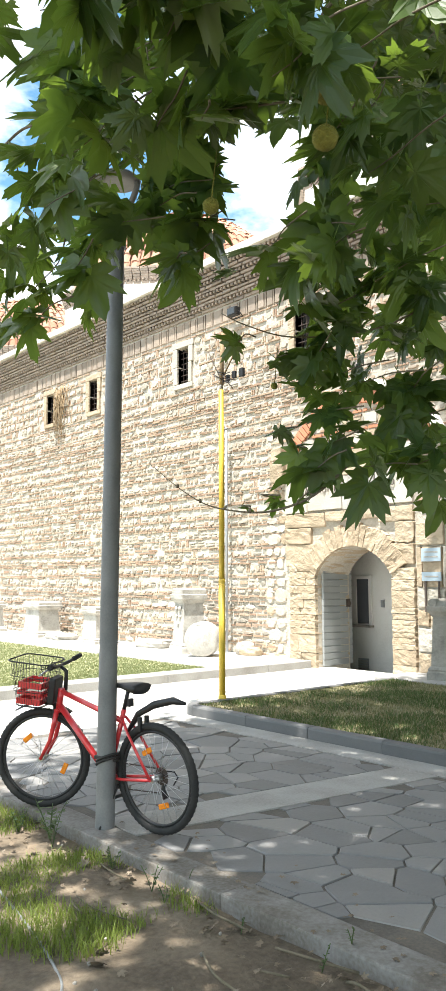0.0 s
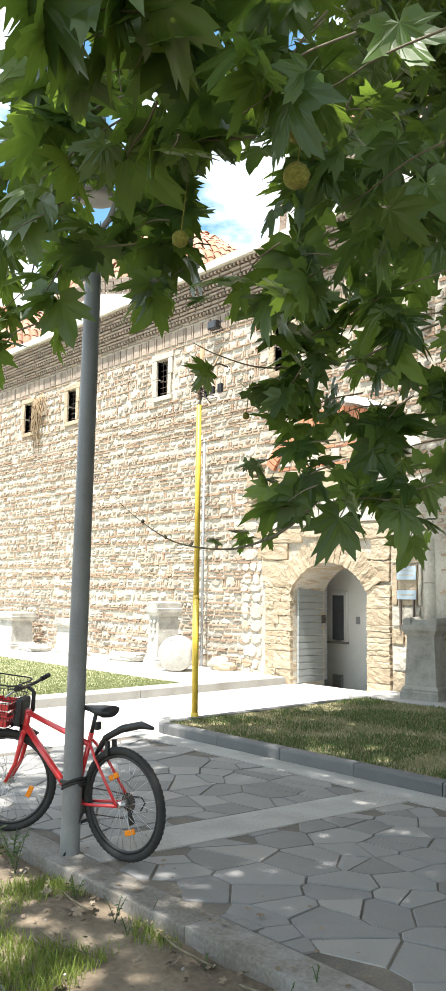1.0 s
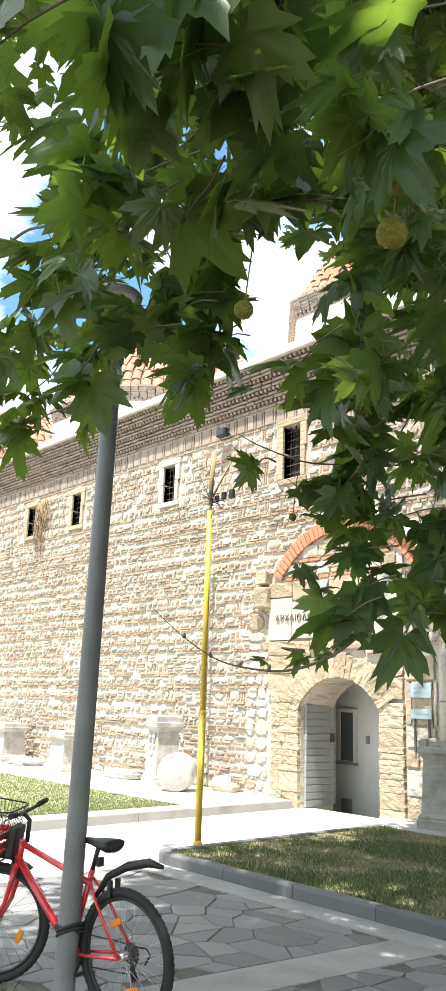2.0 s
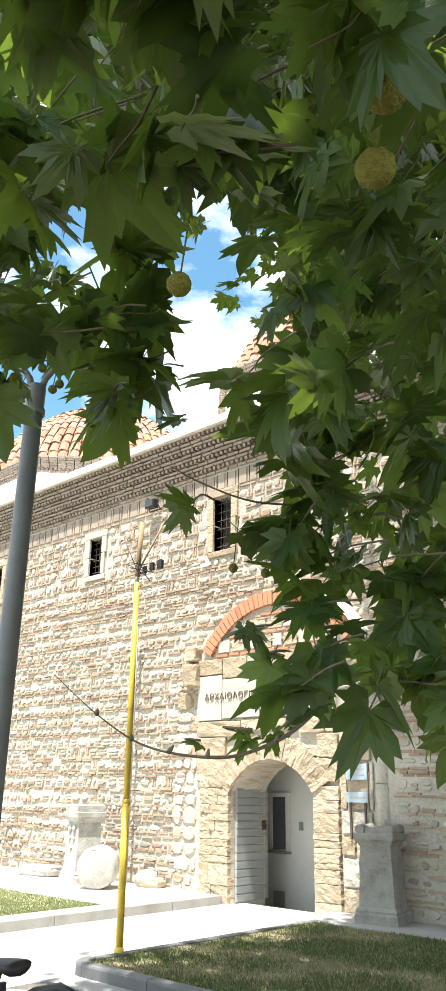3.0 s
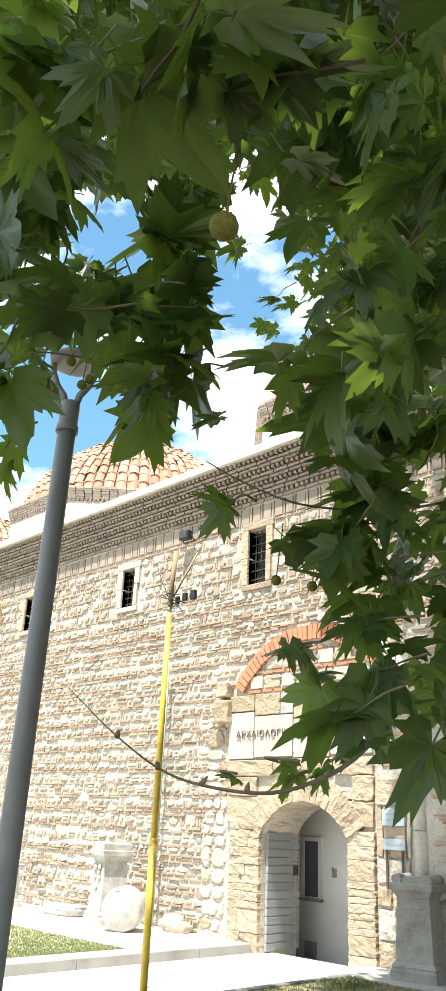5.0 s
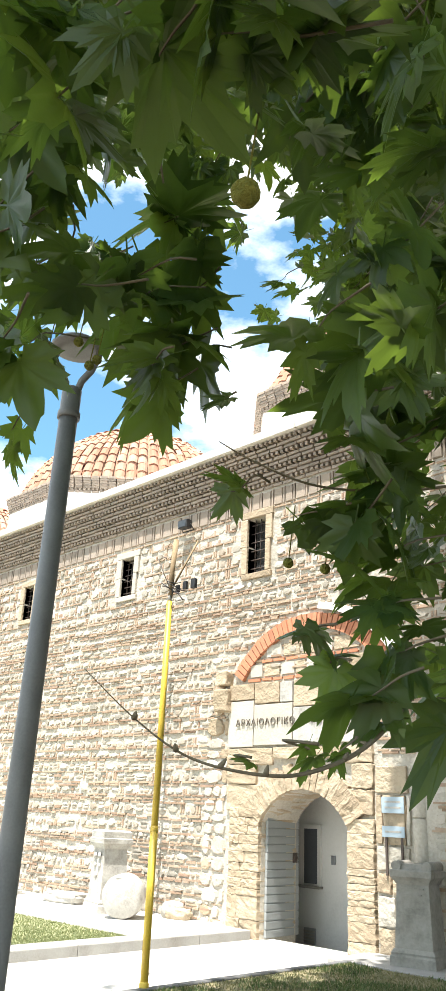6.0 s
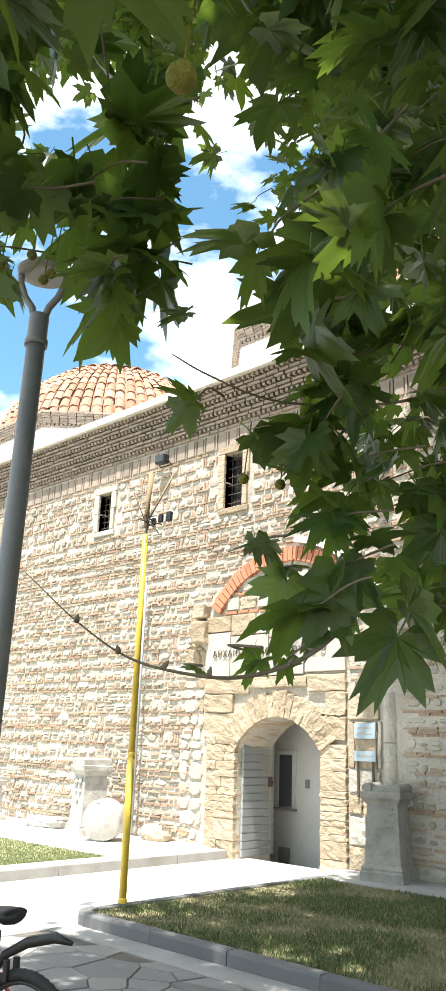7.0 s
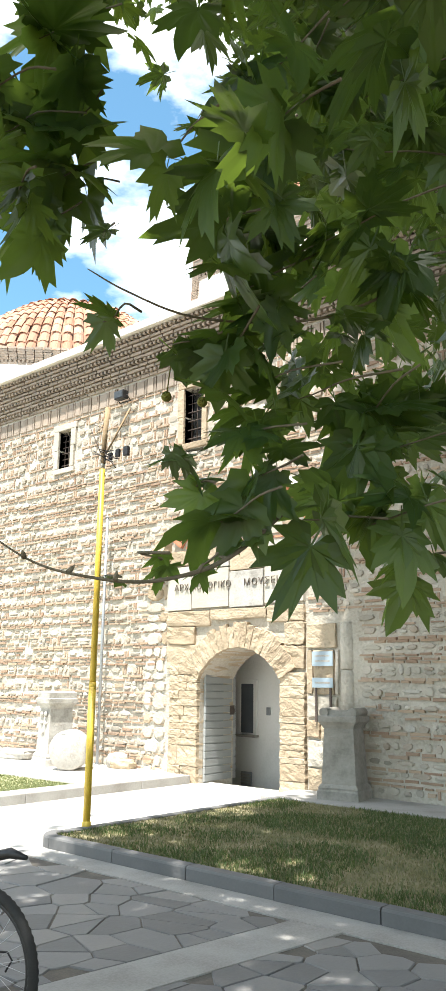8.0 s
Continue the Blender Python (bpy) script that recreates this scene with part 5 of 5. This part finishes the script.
def place_leaf(r, p, out, size, single):
    global single_leaves
    k = r.randrange(len(SHAPES))
    rot = leaf_turn(r, out)
    if single and single_leaves < 300:
        single_leaves += 1
        ob = link("leaf", LEAF_MESHES[k], None, tree)
        ob.matrix_basis = Matrix.Translation(Vector(p) - TREE_AT) @ rot.to_4x4() @ Matrix.Diagonal((size, size, size, 1))
        return
    v, f = (FULL if single else SHAPES)[k]
    p = Vector(p) - TREE_AT
    crown.add([tuple(p + rot @ (Vector(c) * size)) for c in v], f)


def bent(pts, n=6):
    """Points on a smooth line through pts."""
    p = [Vector(q) for q in pts]
    p = [p[0] * 2 - p[1]] + p + [p[-1] * 2 - p[-2]]
    out = []
    for i in range(1, len(p) - 2):
        for k in range(n):
            t = k / n
            out.append(0.5 * (2 * p[i] + (p[i + 1] - p[i - 1]) * t + (2 * p[i - 1] - 5 * p[i] + 4 * p[i + 1] - p[i + 2]) * t * t + (3 * p[i] - p[i - 1] - 3 * p[i + 1] + p[i + 2]) * t ** 3))
    return out + [p[-2]]


def spray(rows, seed, more=1.1, grow=0.74, single=True):
    """Clusters of leaves at the ends of twigs: place, radius, number and size of the leaves."""
    r = random.Random(seed)
    for x, y, z, rad, n, size in rows:
        c = Vector((x, y, z + 0.3 * size))
        back = Vector((r.uniform(0.4, 1.0), r.uniform(-0.3, 0.6), r.uniform(-0.1, 0.5))).normalized()
        mid = c + back * rad * 0.6 + Vector((r.gauss(0, 0.02), r.gauss(0, 0.02), 0.01))
        tw = bmesh.new()
        tube(tw, [p - TREE_AT for p in bent([c - back * rad * 0.5, c, mid, c + back * rad * 1.5], 3)], [0.0012 + 0.0002 * k for k in range(10)], 5)
        part("twig", tw, TWIGMAT, tree)
        for k in range(round(n * more)):
            d = Vector((r.gauss(0, 1), r.gauss(0, 1), r.gauss(0, 1))).normalized() * rad * r.uniform(0.15, 0.95)
            place_leaf(r, c + d, d - back * 0.05, size * grow * r.uniform(0.62, 1.15), single)


HANGING_SPRAY = [
    (6.04, -9.00, 2.72, 0.098, 4, 0.20),
    (6.03, -9.07, 2.97, 0.136, 8, 0.19),
    (6.08, -8.92, 3.05, 0.107, 7, 0.19),
    (6.20, -9.09, 3.15, 0.136, 8, 0.20),
    (6.09, -8.97, 2.84, 0.092, 5, 0.20),
    (6.05, -8.83, 2.92, 0.062, 2, 0.18),
]
LEFT_SPRAY = [
    (6.20, -9.51, 2.99, 0.147, 7, 0.19),
    (6.45, -9.62, 2.98, 0.158, 8, 0.19),
    (5.73, -9.24, 3.11, 0.130, 7, 0.17),
    (5.79, -9.07, 3.21, 0.116, 7, 0.16),
    (5.86, -9.29, 2.55, 0.070, 2, 0.19),
    (6.14, -9.26, 3.37, 0.160, 8, 0.18),
    (6.11, -9.02, 3.62, 0.201, 10, 0.18),
    (5.60, -9.10, 3.19, 0.101, 4, 0.15),
]
HIGH_SPRAY = [
    (6.41, -9.03, 3.53, 0.167, 8, 0.18),
    (6.12, -8.89, 3.53, 0.101, 6, 0.17),
    (6.65, -8.88, 3.27, 0.136, 9, 0.18),
    (5.09, -7.37, 4.46, 0.071, 2, 0.16),
    (4.91, -6.92, 4.85, 0.060, 1, 0.12),
    (6.86, -9.18, 3.07, 0.167, 9, 0.18),
    (6.15, -8.82, 4.04, 0.232, 10, 0.18),
    (6.03, -9.09, 3.87, 0.217, 9, 0.18),
    (6.30, -8.62, 3.99, 0.232, 10, 0.18),
    (6.49, -8.43, 3.34, 0.101, 5, 0.16),
]
RIGHT_SPRAY = [
    (6.74, -8.96, 3.10, 0.186, 12, 0.17),
    (6.71, -8.89, 2.86, 0.147, 12, 0.17),
    (6.75, -8.96, 2.62, 0.072, 5, 0.18),
    (6.70, -8.84, 2.60, 0.126, 11, 0.17),
    (6.73, -8.98, 2.42, 0.068, 4, 0.19),
    (6.69, -8.86, 2.40, 0.105, 10, 0.16),
    (6.59, -8.98, 2.26, 0.056, 3, 0.14),
    (6.65, -8.92, 2.21, 0.099, 7, 0.15),
    (6.66, -8.80, 2.20, 0.119, 9, 0.15),
    (6.32, -8.98, 2.63, 0.027, 1, 0.11),
]
LOW_SPRAY = [
    (6.69, -8.86, 2.06, 0.074, 5, 0.13),
    (6.61, -9.01, 2.01, 0.040, 4, 0.10),
    (6.63, -8.98, 1.95, 0.040, 2, 0.11),
    (6.73, -8.97, 1.88, 0.067, 5, 0.14),
    (6.76, -8.91, 1.97, 0.070, 5, 0.13),
    (6.48, -9.08, 2.32, 0.042, 2, 0.10),
    (6.50, -9.05, 1.78, 0.009, 1, 0.07),
    (6.68, -9.00, 1.80, 0.020, 2, 0.09),
    (6.33, -8.02, 3.76, 0.322, 14, 0.18),
    (6.13, -7.71, 3.20, 0.322, 14, 0.18),
    (6.19, -7.90, 2.64, 0.217, 12, 0.17),
    (6.31, -8.32, 2.65, 0.130, 9, 0.16),
]
FAR_RIGHT_SPRAY = [
    (6.86, -8.62, 2.77, 0.186, 12, 0.17),
    (6.83, -8.58, 2.49, 0.162, 12, 0.17),
    (6.78, -8.57, 2.15, 0.126, 10, 0.16),
    (6.77, -8.74, 1.89, 0.087, 4, 0.17),
    (6.84, -8.60, 1.91, 0.092, 8, 0.15),
    (6.88, -8.53, 3.01, 0.188, 11, 0.17),
    (6.72, -8.63, 3.03, 0.153, 9, 0.17),
    (6.83, -8.48, 1.84, 0.070, 4, 0.13),
    (6.46, -7.69, 2.52, 0.239, 12, 0.17),
    (6.49, -7.71, 3.07, 0.256, 12, 0.17),
]
NEAR_SPRAY = [
    (7.47, -9.61, 2.58, 0.167, 9, 0.18),
    (7.23, -9.22, 2.58, 0.188, 11, 0.18),
    (6.86, -8.78, 2.49, 0.209, 12, 0.17),
    (6.70, -8.67, 2.20, 0.195, 10, 0.16),
    (6.82, -8.56, 2.07, 0.195, 10, 0.16),
    (7.01, -10.23, 2.61, 0.149, 4, 0.22),
    (7.09, -10.05, 2.66, 0.153, 7, 0.22),
    (7.23, -9.88, 2.67, 0.167, 8, 0.20),
    (7.42, -9.75, 2.52, 0.132, 8, 0.18),
]
SIDE_SPRAY = [
    (6.77, -9.77, 2.75, 0.136, 7, 0.18),
    (6.12, -9.61, 2.82, 0.174, 8, 0.19),
    (5.92, -9.52, 2.54, 0.157, 7, 0.19),
    (5.92, -9.61, 2.37, 0.098, 4, 0.18),
    (5.85, -9.55, 2.71, 0.139, 6, 0.17),
    (6.98, -9.75, 2.59, 0.077, 2, 0.22),
    (5.83, -9.26, 2.84, 0.124, 6, 0.17),
    (6.16, -9.88, 2.71, 0.030, 1, 0.15),
    (7.05, -9.68, 2.61, 0.124, 7, 0.18),
    (7.14, -9.33, 2.65, 0.136, 8, 0.18),
    (6.90, -9.53, 2.85, 0.160, 8, 0.18),
]
CLOSE_SPRAY = [
    (7.19, -9.80, 2.48, 0.027, 1, 0.20),
    (6.64, -9.55, 3.19, 0.103, 4, 0.20),
    (6.56, -9.73, 3.09, 0.112, 4, 0.20),
    (7.12, -9.32, 2.88, 0.112, 6, 0.18),
    (6.47, -9.70, 2.85, 0.092, 4, 0.18),
]
LONG_TWIG = [(6.62, -9.53, 1.895), (6.655, -9.46, 1.832), (6.69, -9.39, 1.786), (6.73, -9.32, 1.768), (6.75, -9.22, 1.768), (6.745, -9.10, 1.795), (6.735, -9.00, 1.832), (6.725, -8.90, 1.888), (6.715, -8.793, 1.958), (6.728, -8.678, 2.018), (6.80, -8.54, 2.10)]
UPPER_TWIG = [(6.489, -9.159, 2.430), (6.527, -9.087, 2.397), (6.585, -8.958, 2.370), (6.664, -8.797, 2.389), (6.767, -8.674, 2.420), (6.891, -8.575, 2.489), (6.959, -8.502, 2.531)]
LOW_BRANCH = [(6.562, -8.763, 1.948), (6.630, -8.700, 1.978), (6.702, -8.640, 2.006), (6.754, -8.598, 2.041), (6.815, -8.540, 2.100)]
PALE_STEM = [(6.78, -9.66, 2.97), (6.753, -9.626, 2.916), (6.715, -9.573, 2.861), (6.685, -9.53, 2.81), (6.663, -9.497, 2.773)]
SIDE_BRANCH = [(5.472, -9.580, 3.064), (5.545, -9.551, 3.171), (5.605, -9.513, 3.240), (5.670, -9.465, 3.302), (5.794, -9.449, 3.275)]
SIDE_TWIG = [(5.781, -9.557, 3.146), (5.748, -9.502, 3.041), (5.720, -9.445, 2.931), (5.695, -9.420, 2.853)]
BALLS = [(7.412, -9.665, 2.541), (7.364, -9.619, 2.481), (6.025, -9.231, 2.826), (6.039, -9.179, 2.791), (5.930, -9.262, 2.819), (6.022, -9.189, 2.776)]
BALLS_FAR = [(6.509, -8.831, 2.229), (6.443, -8.880, 2.243)]
BALL_HIGH = [(7.001, -9.624, 2.465)]
BRIDGE_SPRAY = [
    (6.78, -9.19, 2.52, 0.08, 2, 0.17),
    (6.87, -9.17, 2.42, 0.09, 3, 0.17),
    (7.02, -9.24, 2.40, 0.09, 3, 0.18),
    (6.75, -9.22, 3.05, 0.12, 4, 0.17),
    (6.74, -9.17, 1.79, 0.025, 2, 0.075),
]
ROOF_SPRAY = [
    (7.11, -10.04, 2.72, 0.15, 6, 0.20),
    (7.28, -9.97, 2.72, 0.15, 6, 0.20),
    (7.28, -9.79, 2.74, 0.15, 6, 0.19),
    (7.40, -9.69, 2.78, 0.15, 6, 0.19),
    (6.70, -9.77, 2.66, 0.13, 5, 0.18),
    (7.11, -9.60, 2.70, 0.13, 5, 0.18),
    (6.54, -9.60, 2.99, 0.14, 6, 0.18),
    (6.28, -9.52, 2.99, 0.15, 6, 0.18),
    (6.02, -9.38, 2.93, 0.14, 6, 0.17),
]
VEIL_SPRAY = [
    (6.231, -9.672, 2.32, 0.09, 4, 0.16),
    (6.337, -9.594, 2.486, 0.09, 4, 0.16),
    (6.445, -9.508, 2.604, 0.09, 4, 0.16),
    (6.349, -9.245, 2.567, 0.09, 4, 0.16),
    (6.362, -9.686, 2.65, 0.09, 4, 0.16),
    (6.446, -9.38, 2.69, 0.09, 4, 0.16),
]
spray(VEIL_SPRAY, 13, 1.0, 0.85)
spray(BRIDGE_SPRAY, 11, 1.0, 0.9)
spray(ROOF_SPRAY, 12, 1.0, 0.85)
spray(HANGING_SPRAY, 1, 0.95, 1.0)
spray(RIGHT_SPRAY, 2, 0.72, 0.98)
spray(LOW_SPRAY, 3, 0.8, 0.95)
spray(CLOSE_SPRAY, 4)
spray(LEFT_SPRAY, 5)
spray(SIDE_SPRAY, 6)
spray(HIGH_SPRAY, 7)
spray(FAR_RIGHT_SPRAY, 8, 0.75, 1.0)
spray(NEAR_SPRAY, 9, 0.9)


for pts, a, b in ((LONG_TWIG, 0.0006, 0.0075), (UPPER_TWIG, 0.001, 0.004), (LOW_BRANCH, 0.005, 0.009), (PALE_STEM, 0.002, 0.002), (SIDE_BRANCH, 0.006, 0.005), (SIDE_TWIG, 0.003, 0.003)):
    q = bent(pts)
    up_tree("twig", q, [a + (b - a) * (i / (len(q) - 1)) ** (1.1 if pts is LONG_TWIG else 0.6) for i in range(len(q))], 7, TWIGMAT)
knots = bent(LONG_TWIG)
for k in range(6, len(knots) - 10, 5):
    d = Vector((tr.uniform(-1, 1), tr.uniform(-1, 1), tr.uniform(0.2, 1))).normalized() * 0.016
    up_tree("bud", [knots[k], knots[k] + d * 0.5, knots[k] + d], [0.0045, 0.004, 0.001], 6, TWIGMAT)
for group, size in ((BALLS[:2], 0.027), (BALLS[2:], 0.013), (BALLS_FAR, 0.012), (BALL_HIGH, 0.02)):
    for p in group:
        bm = bmesh.new()
        bmesh.ops.create_icosphere(bm, subdivisions=3, radius=size)
        for v in bm.verts:
            v.co *= 1 + 0.10 * noise.noise(v.co * 260)
        bmesh.ops.translate(bm, verts=bm.verts[:], vec=Vector(p) - TREE_AT)
        tube(bm, [Vector(p) - TREE_AT, Vector(p) + Vector((0.01, 0.01, 0.14)) - TREE_AT], 0.0016, 5)
        part("fruit", bm, BALL, tree, "round spiky seed ball", True)

# dark depth of the crown behind the hanging boughs, trimmed to the camera's view
for k in range(170):
    x, y = tr.uniform(5.6, 9.6), tr.uniform(-8.2, -5.2)
    z = tr.uniform(2.1, 6.0)
    yaw = math.degrees(math.atan2(7.65 - x, y + 10.25))
    low = 1.75 + 0.10 * (y + 10.2) + max(0.0, (yaw - 22.0) * 0.12)
    if yaw > 27.5 or z < low:
        continue
    for _ in range(16):
        d = Vector((tr.gauss(0, 1), tr.gauss(0, 1), tr.gauss(0, 0.8))) * 0.22
        place_leaf(tr, Vector((x, y, z)) + d, d, tr.uniform(0.12, 0.18), False)

# the high crown: mostly unseen leaf clusters added for shade, sky gap fitted to the camera
cr = random.Random(31)
made = 0
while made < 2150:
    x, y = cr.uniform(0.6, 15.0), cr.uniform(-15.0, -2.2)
    if made > 1500:     # unseen leaves added overhead to shade the wall's right part
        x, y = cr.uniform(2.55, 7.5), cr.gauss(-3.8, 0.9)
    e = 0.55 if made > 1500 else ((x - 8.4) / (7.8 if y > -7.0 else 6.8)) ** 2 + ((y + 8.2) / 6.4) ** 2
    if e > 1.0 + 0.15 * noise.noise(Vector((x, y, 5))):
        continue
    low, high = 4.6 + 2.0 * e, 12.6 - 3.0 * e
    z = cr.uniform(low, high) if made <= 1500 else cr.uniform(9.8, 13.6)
    # bearing and tilt of the cluster from the camera's standing point
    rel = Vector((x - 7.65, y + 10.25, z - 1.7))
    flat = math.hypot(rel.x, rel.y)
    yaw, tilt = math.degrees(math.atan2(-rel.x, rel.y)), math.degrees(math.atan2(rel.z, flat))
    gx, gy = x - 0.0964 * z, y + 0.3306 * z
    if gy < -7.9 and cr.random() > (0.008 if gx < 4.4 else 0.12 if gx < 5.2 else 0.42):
        continue        # thinned by where the shade lands, so sun reaches soil and sprays
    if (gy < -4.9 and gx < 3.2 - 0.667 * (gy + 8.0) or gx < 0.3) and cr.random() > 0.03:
        continue        # and wherever the shade would land on the sunlit path
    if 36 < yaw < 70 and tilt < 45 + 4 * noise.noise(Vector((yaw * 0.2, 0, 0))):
        continue        # sky gap kept free as seen from the camera
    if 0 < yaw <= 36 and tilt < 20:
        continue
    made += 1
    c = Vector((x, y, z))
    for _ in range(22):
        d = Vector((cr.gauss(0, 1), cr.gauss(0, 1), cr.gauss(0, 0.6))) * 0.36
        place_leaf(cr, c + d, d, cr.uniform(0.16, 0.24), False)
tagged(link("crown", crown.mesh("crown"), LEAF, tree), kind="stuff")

# ---- clutter on the soil ----
hr = random.Random(12)
hose = thing("garden_hose", "old grey garden hose lying on the soil", "hose")
part("hose", tubed(bent([(3.2, -8.62, -0.055), (3.94, -8.74, -0.07), (4.6, -8.86, -0.065), (5.15, -8.98, -0.07), (5.45, -9.12, -0.055), (5.7, -9.45, -0.055)], 8), 0.007, 8), HOSE, hose)
SIMPLE = [leaf_shape(40 + k) for k in range(4)]
litter = Soup()
for k in range(420):
    x = hr.uniform(3.0, 7.6)
    y = EY - 0.03 - abs(hr.gauss(0, 0.22)) if k % 3 else hr.uniform(-10.0, EY - 0.05)
    v, f = SIMPLE[k % 4]
    s_ = hr.uniform(0.014, 0.036) if k % 14 else hr.uniform(0.05, 0.075)
    m = pose(x, y, -0.055 + hr.uniform(0, 0.03), hr.uniform(-35, 35), hr.uniform(-35, 35), hr.uniform(0, 360))
    litter.add([tuple(m @ (Vector(c) * s_)) for c in v], f)
for k in range(70):
    x, y = hr.uniform(3.5, 8.0), EY + abs(hr.gauss(0.1, 0.25)) + 0.02
    v, f = SIMPLE[k % 4]
    s_ = hr.uniform(0.015, 0.035)
    m = pose(x, y, 0.018, hr.uniform(-12, 12), hr.uniform(-12, 12), hr.uniform(0, 360))
    litter.add([tuple(m @ (Vector(c) * s_)) for c in v], f)
tagged(link("leaf_litter", litter.mesh("leaf_litter"), DRYLEAF), "dry fallen leaves scattered along the edging", "leaf litter", kind="stuff")
for k in range(16):
    x, y, a = hr.uniform(4.2, 7.2), EY - 0.04 - abs(hr.gauss(0, 0.25)), hr.uniform(-0.5, 0.5)
    n = hr.uniform(0.12, 0.5)
    p = [(x, y, -0.048), (x + n * 0.5 * math.cos(a), y + n * 0.5 * math.sin(a), -0.04 + hr.uniform(0, 0.02)), (x + n * math.cos(a + 0.2), y + n * math.sin(a + 0.2), -0.045)]
    ob = part("fallen_twig", tubed(bent(p, 4), hr.uniform(0.003, 0.008), 6), TWIGMAT)
    tagged(ob, "dry fallen twig on the soil", "twig", group="fallen twigs")
for k in range(30):
    bm = bmesh.new()
    bmesh.ops.create_icosphere(bm, subdivisions=1, radius=hr.uniform(0.004, 0.011))
    for v in bm.verts:
        v.co += noise.noise_vector(v.co * 60 + Vector((k, 0, 0))) * 0.005
    ob = part("pebble", bm, GREYSTONE)
    ob.matrix_basis = pose(hr.uniform(3.2, 7.2), hr.uniform(-9.8, EY - 0.04), -0.055)
    tagged(ob, "small pale pebble on the soil", "pebble", group="pebbles")


def weed(x, y, high, leaves, seed, z=-0.07):
    """A small broad-leaved weed: stems with oval leaves."""
    r = random.Random(seed)
    w = thing("weed", "small green weed growing against the edging", "plant", (x, y, z), group="weeds along the edging")
    for _ in range(leaves // 6):
        a, h = r.uniform(0, 6.28), high * r.uniform(0.6, 1.1)
        p = bent([(0, 0, 0), (math.cos(a) * h * 0.2, math.sin(a) * h * 0.2, h * 0.55), (math.cos(a) * h * 0.45, math.sin(a) * h * 0.45, h)], 4)
        part("stem", tubed(p, 0.0022, 5), GRASS, w)
        s = Soup()
        for k in range(7):
            c = p[2 + (k * (len(p) - 3)) // 7]
            b, l = r.uniform(0, 6.28), high * r.uniform(0.14, 0.26)
            d = Vector((math.cos(b), math.sin(b), r.uniform(-0.1, 0.6))).normalized()
            e = d.cross(Vector((0, 0, 1))).normalized() * l * 0.28
            s.add([tuple(c), tuple(c + d * l * 0.4 + e), tuple(c + d * l), tuple(c + d * l * 0.4 - e)], [(0, 1, 2), (0, 2, 3)])
        part("foliage", bm_of(s), WEEDLEAF, w)
    return w


def bm_of(s):
    bm = bmesh.new()
    vs = [bm.verts.new(c) for c in s.v]
    for f in s.f:
        bm.faces.new([vs[i] for i in f])
    return bm


WEEDLEAF = leafy("weed leaf", (0.03, 0.06, 0.018), (0.08, 0.13, 0.04), (0.14, 0.2, 0.03), 0.3, 0.5)
for x, y, h, n, sd in ((3.62, -8.17, 0.24, 36, 1), (3.75, -8.22, 0.2, 24, 2), (3.35, -8.25, 0.18, 24, 3), (4.35, -8.17, 0.15, 18, 4), (4.75, -8.18, 0.14, 18, 5), (4.95, -8.24, 0.12, 12, 6), (5.45, -8.17, 0.10, 12, 7), (5.95, -8.16, 0.10, 12, 8), (2.9, -8.3, 0.18, 24, 9)):
    weed(x, y, h, n, sd)
weed(5.98, EY + 0.06, 0.09, 12, 20, 0.008)
weed(4.9, EY + 0.015, 0.05, 6, 21, 0.008)
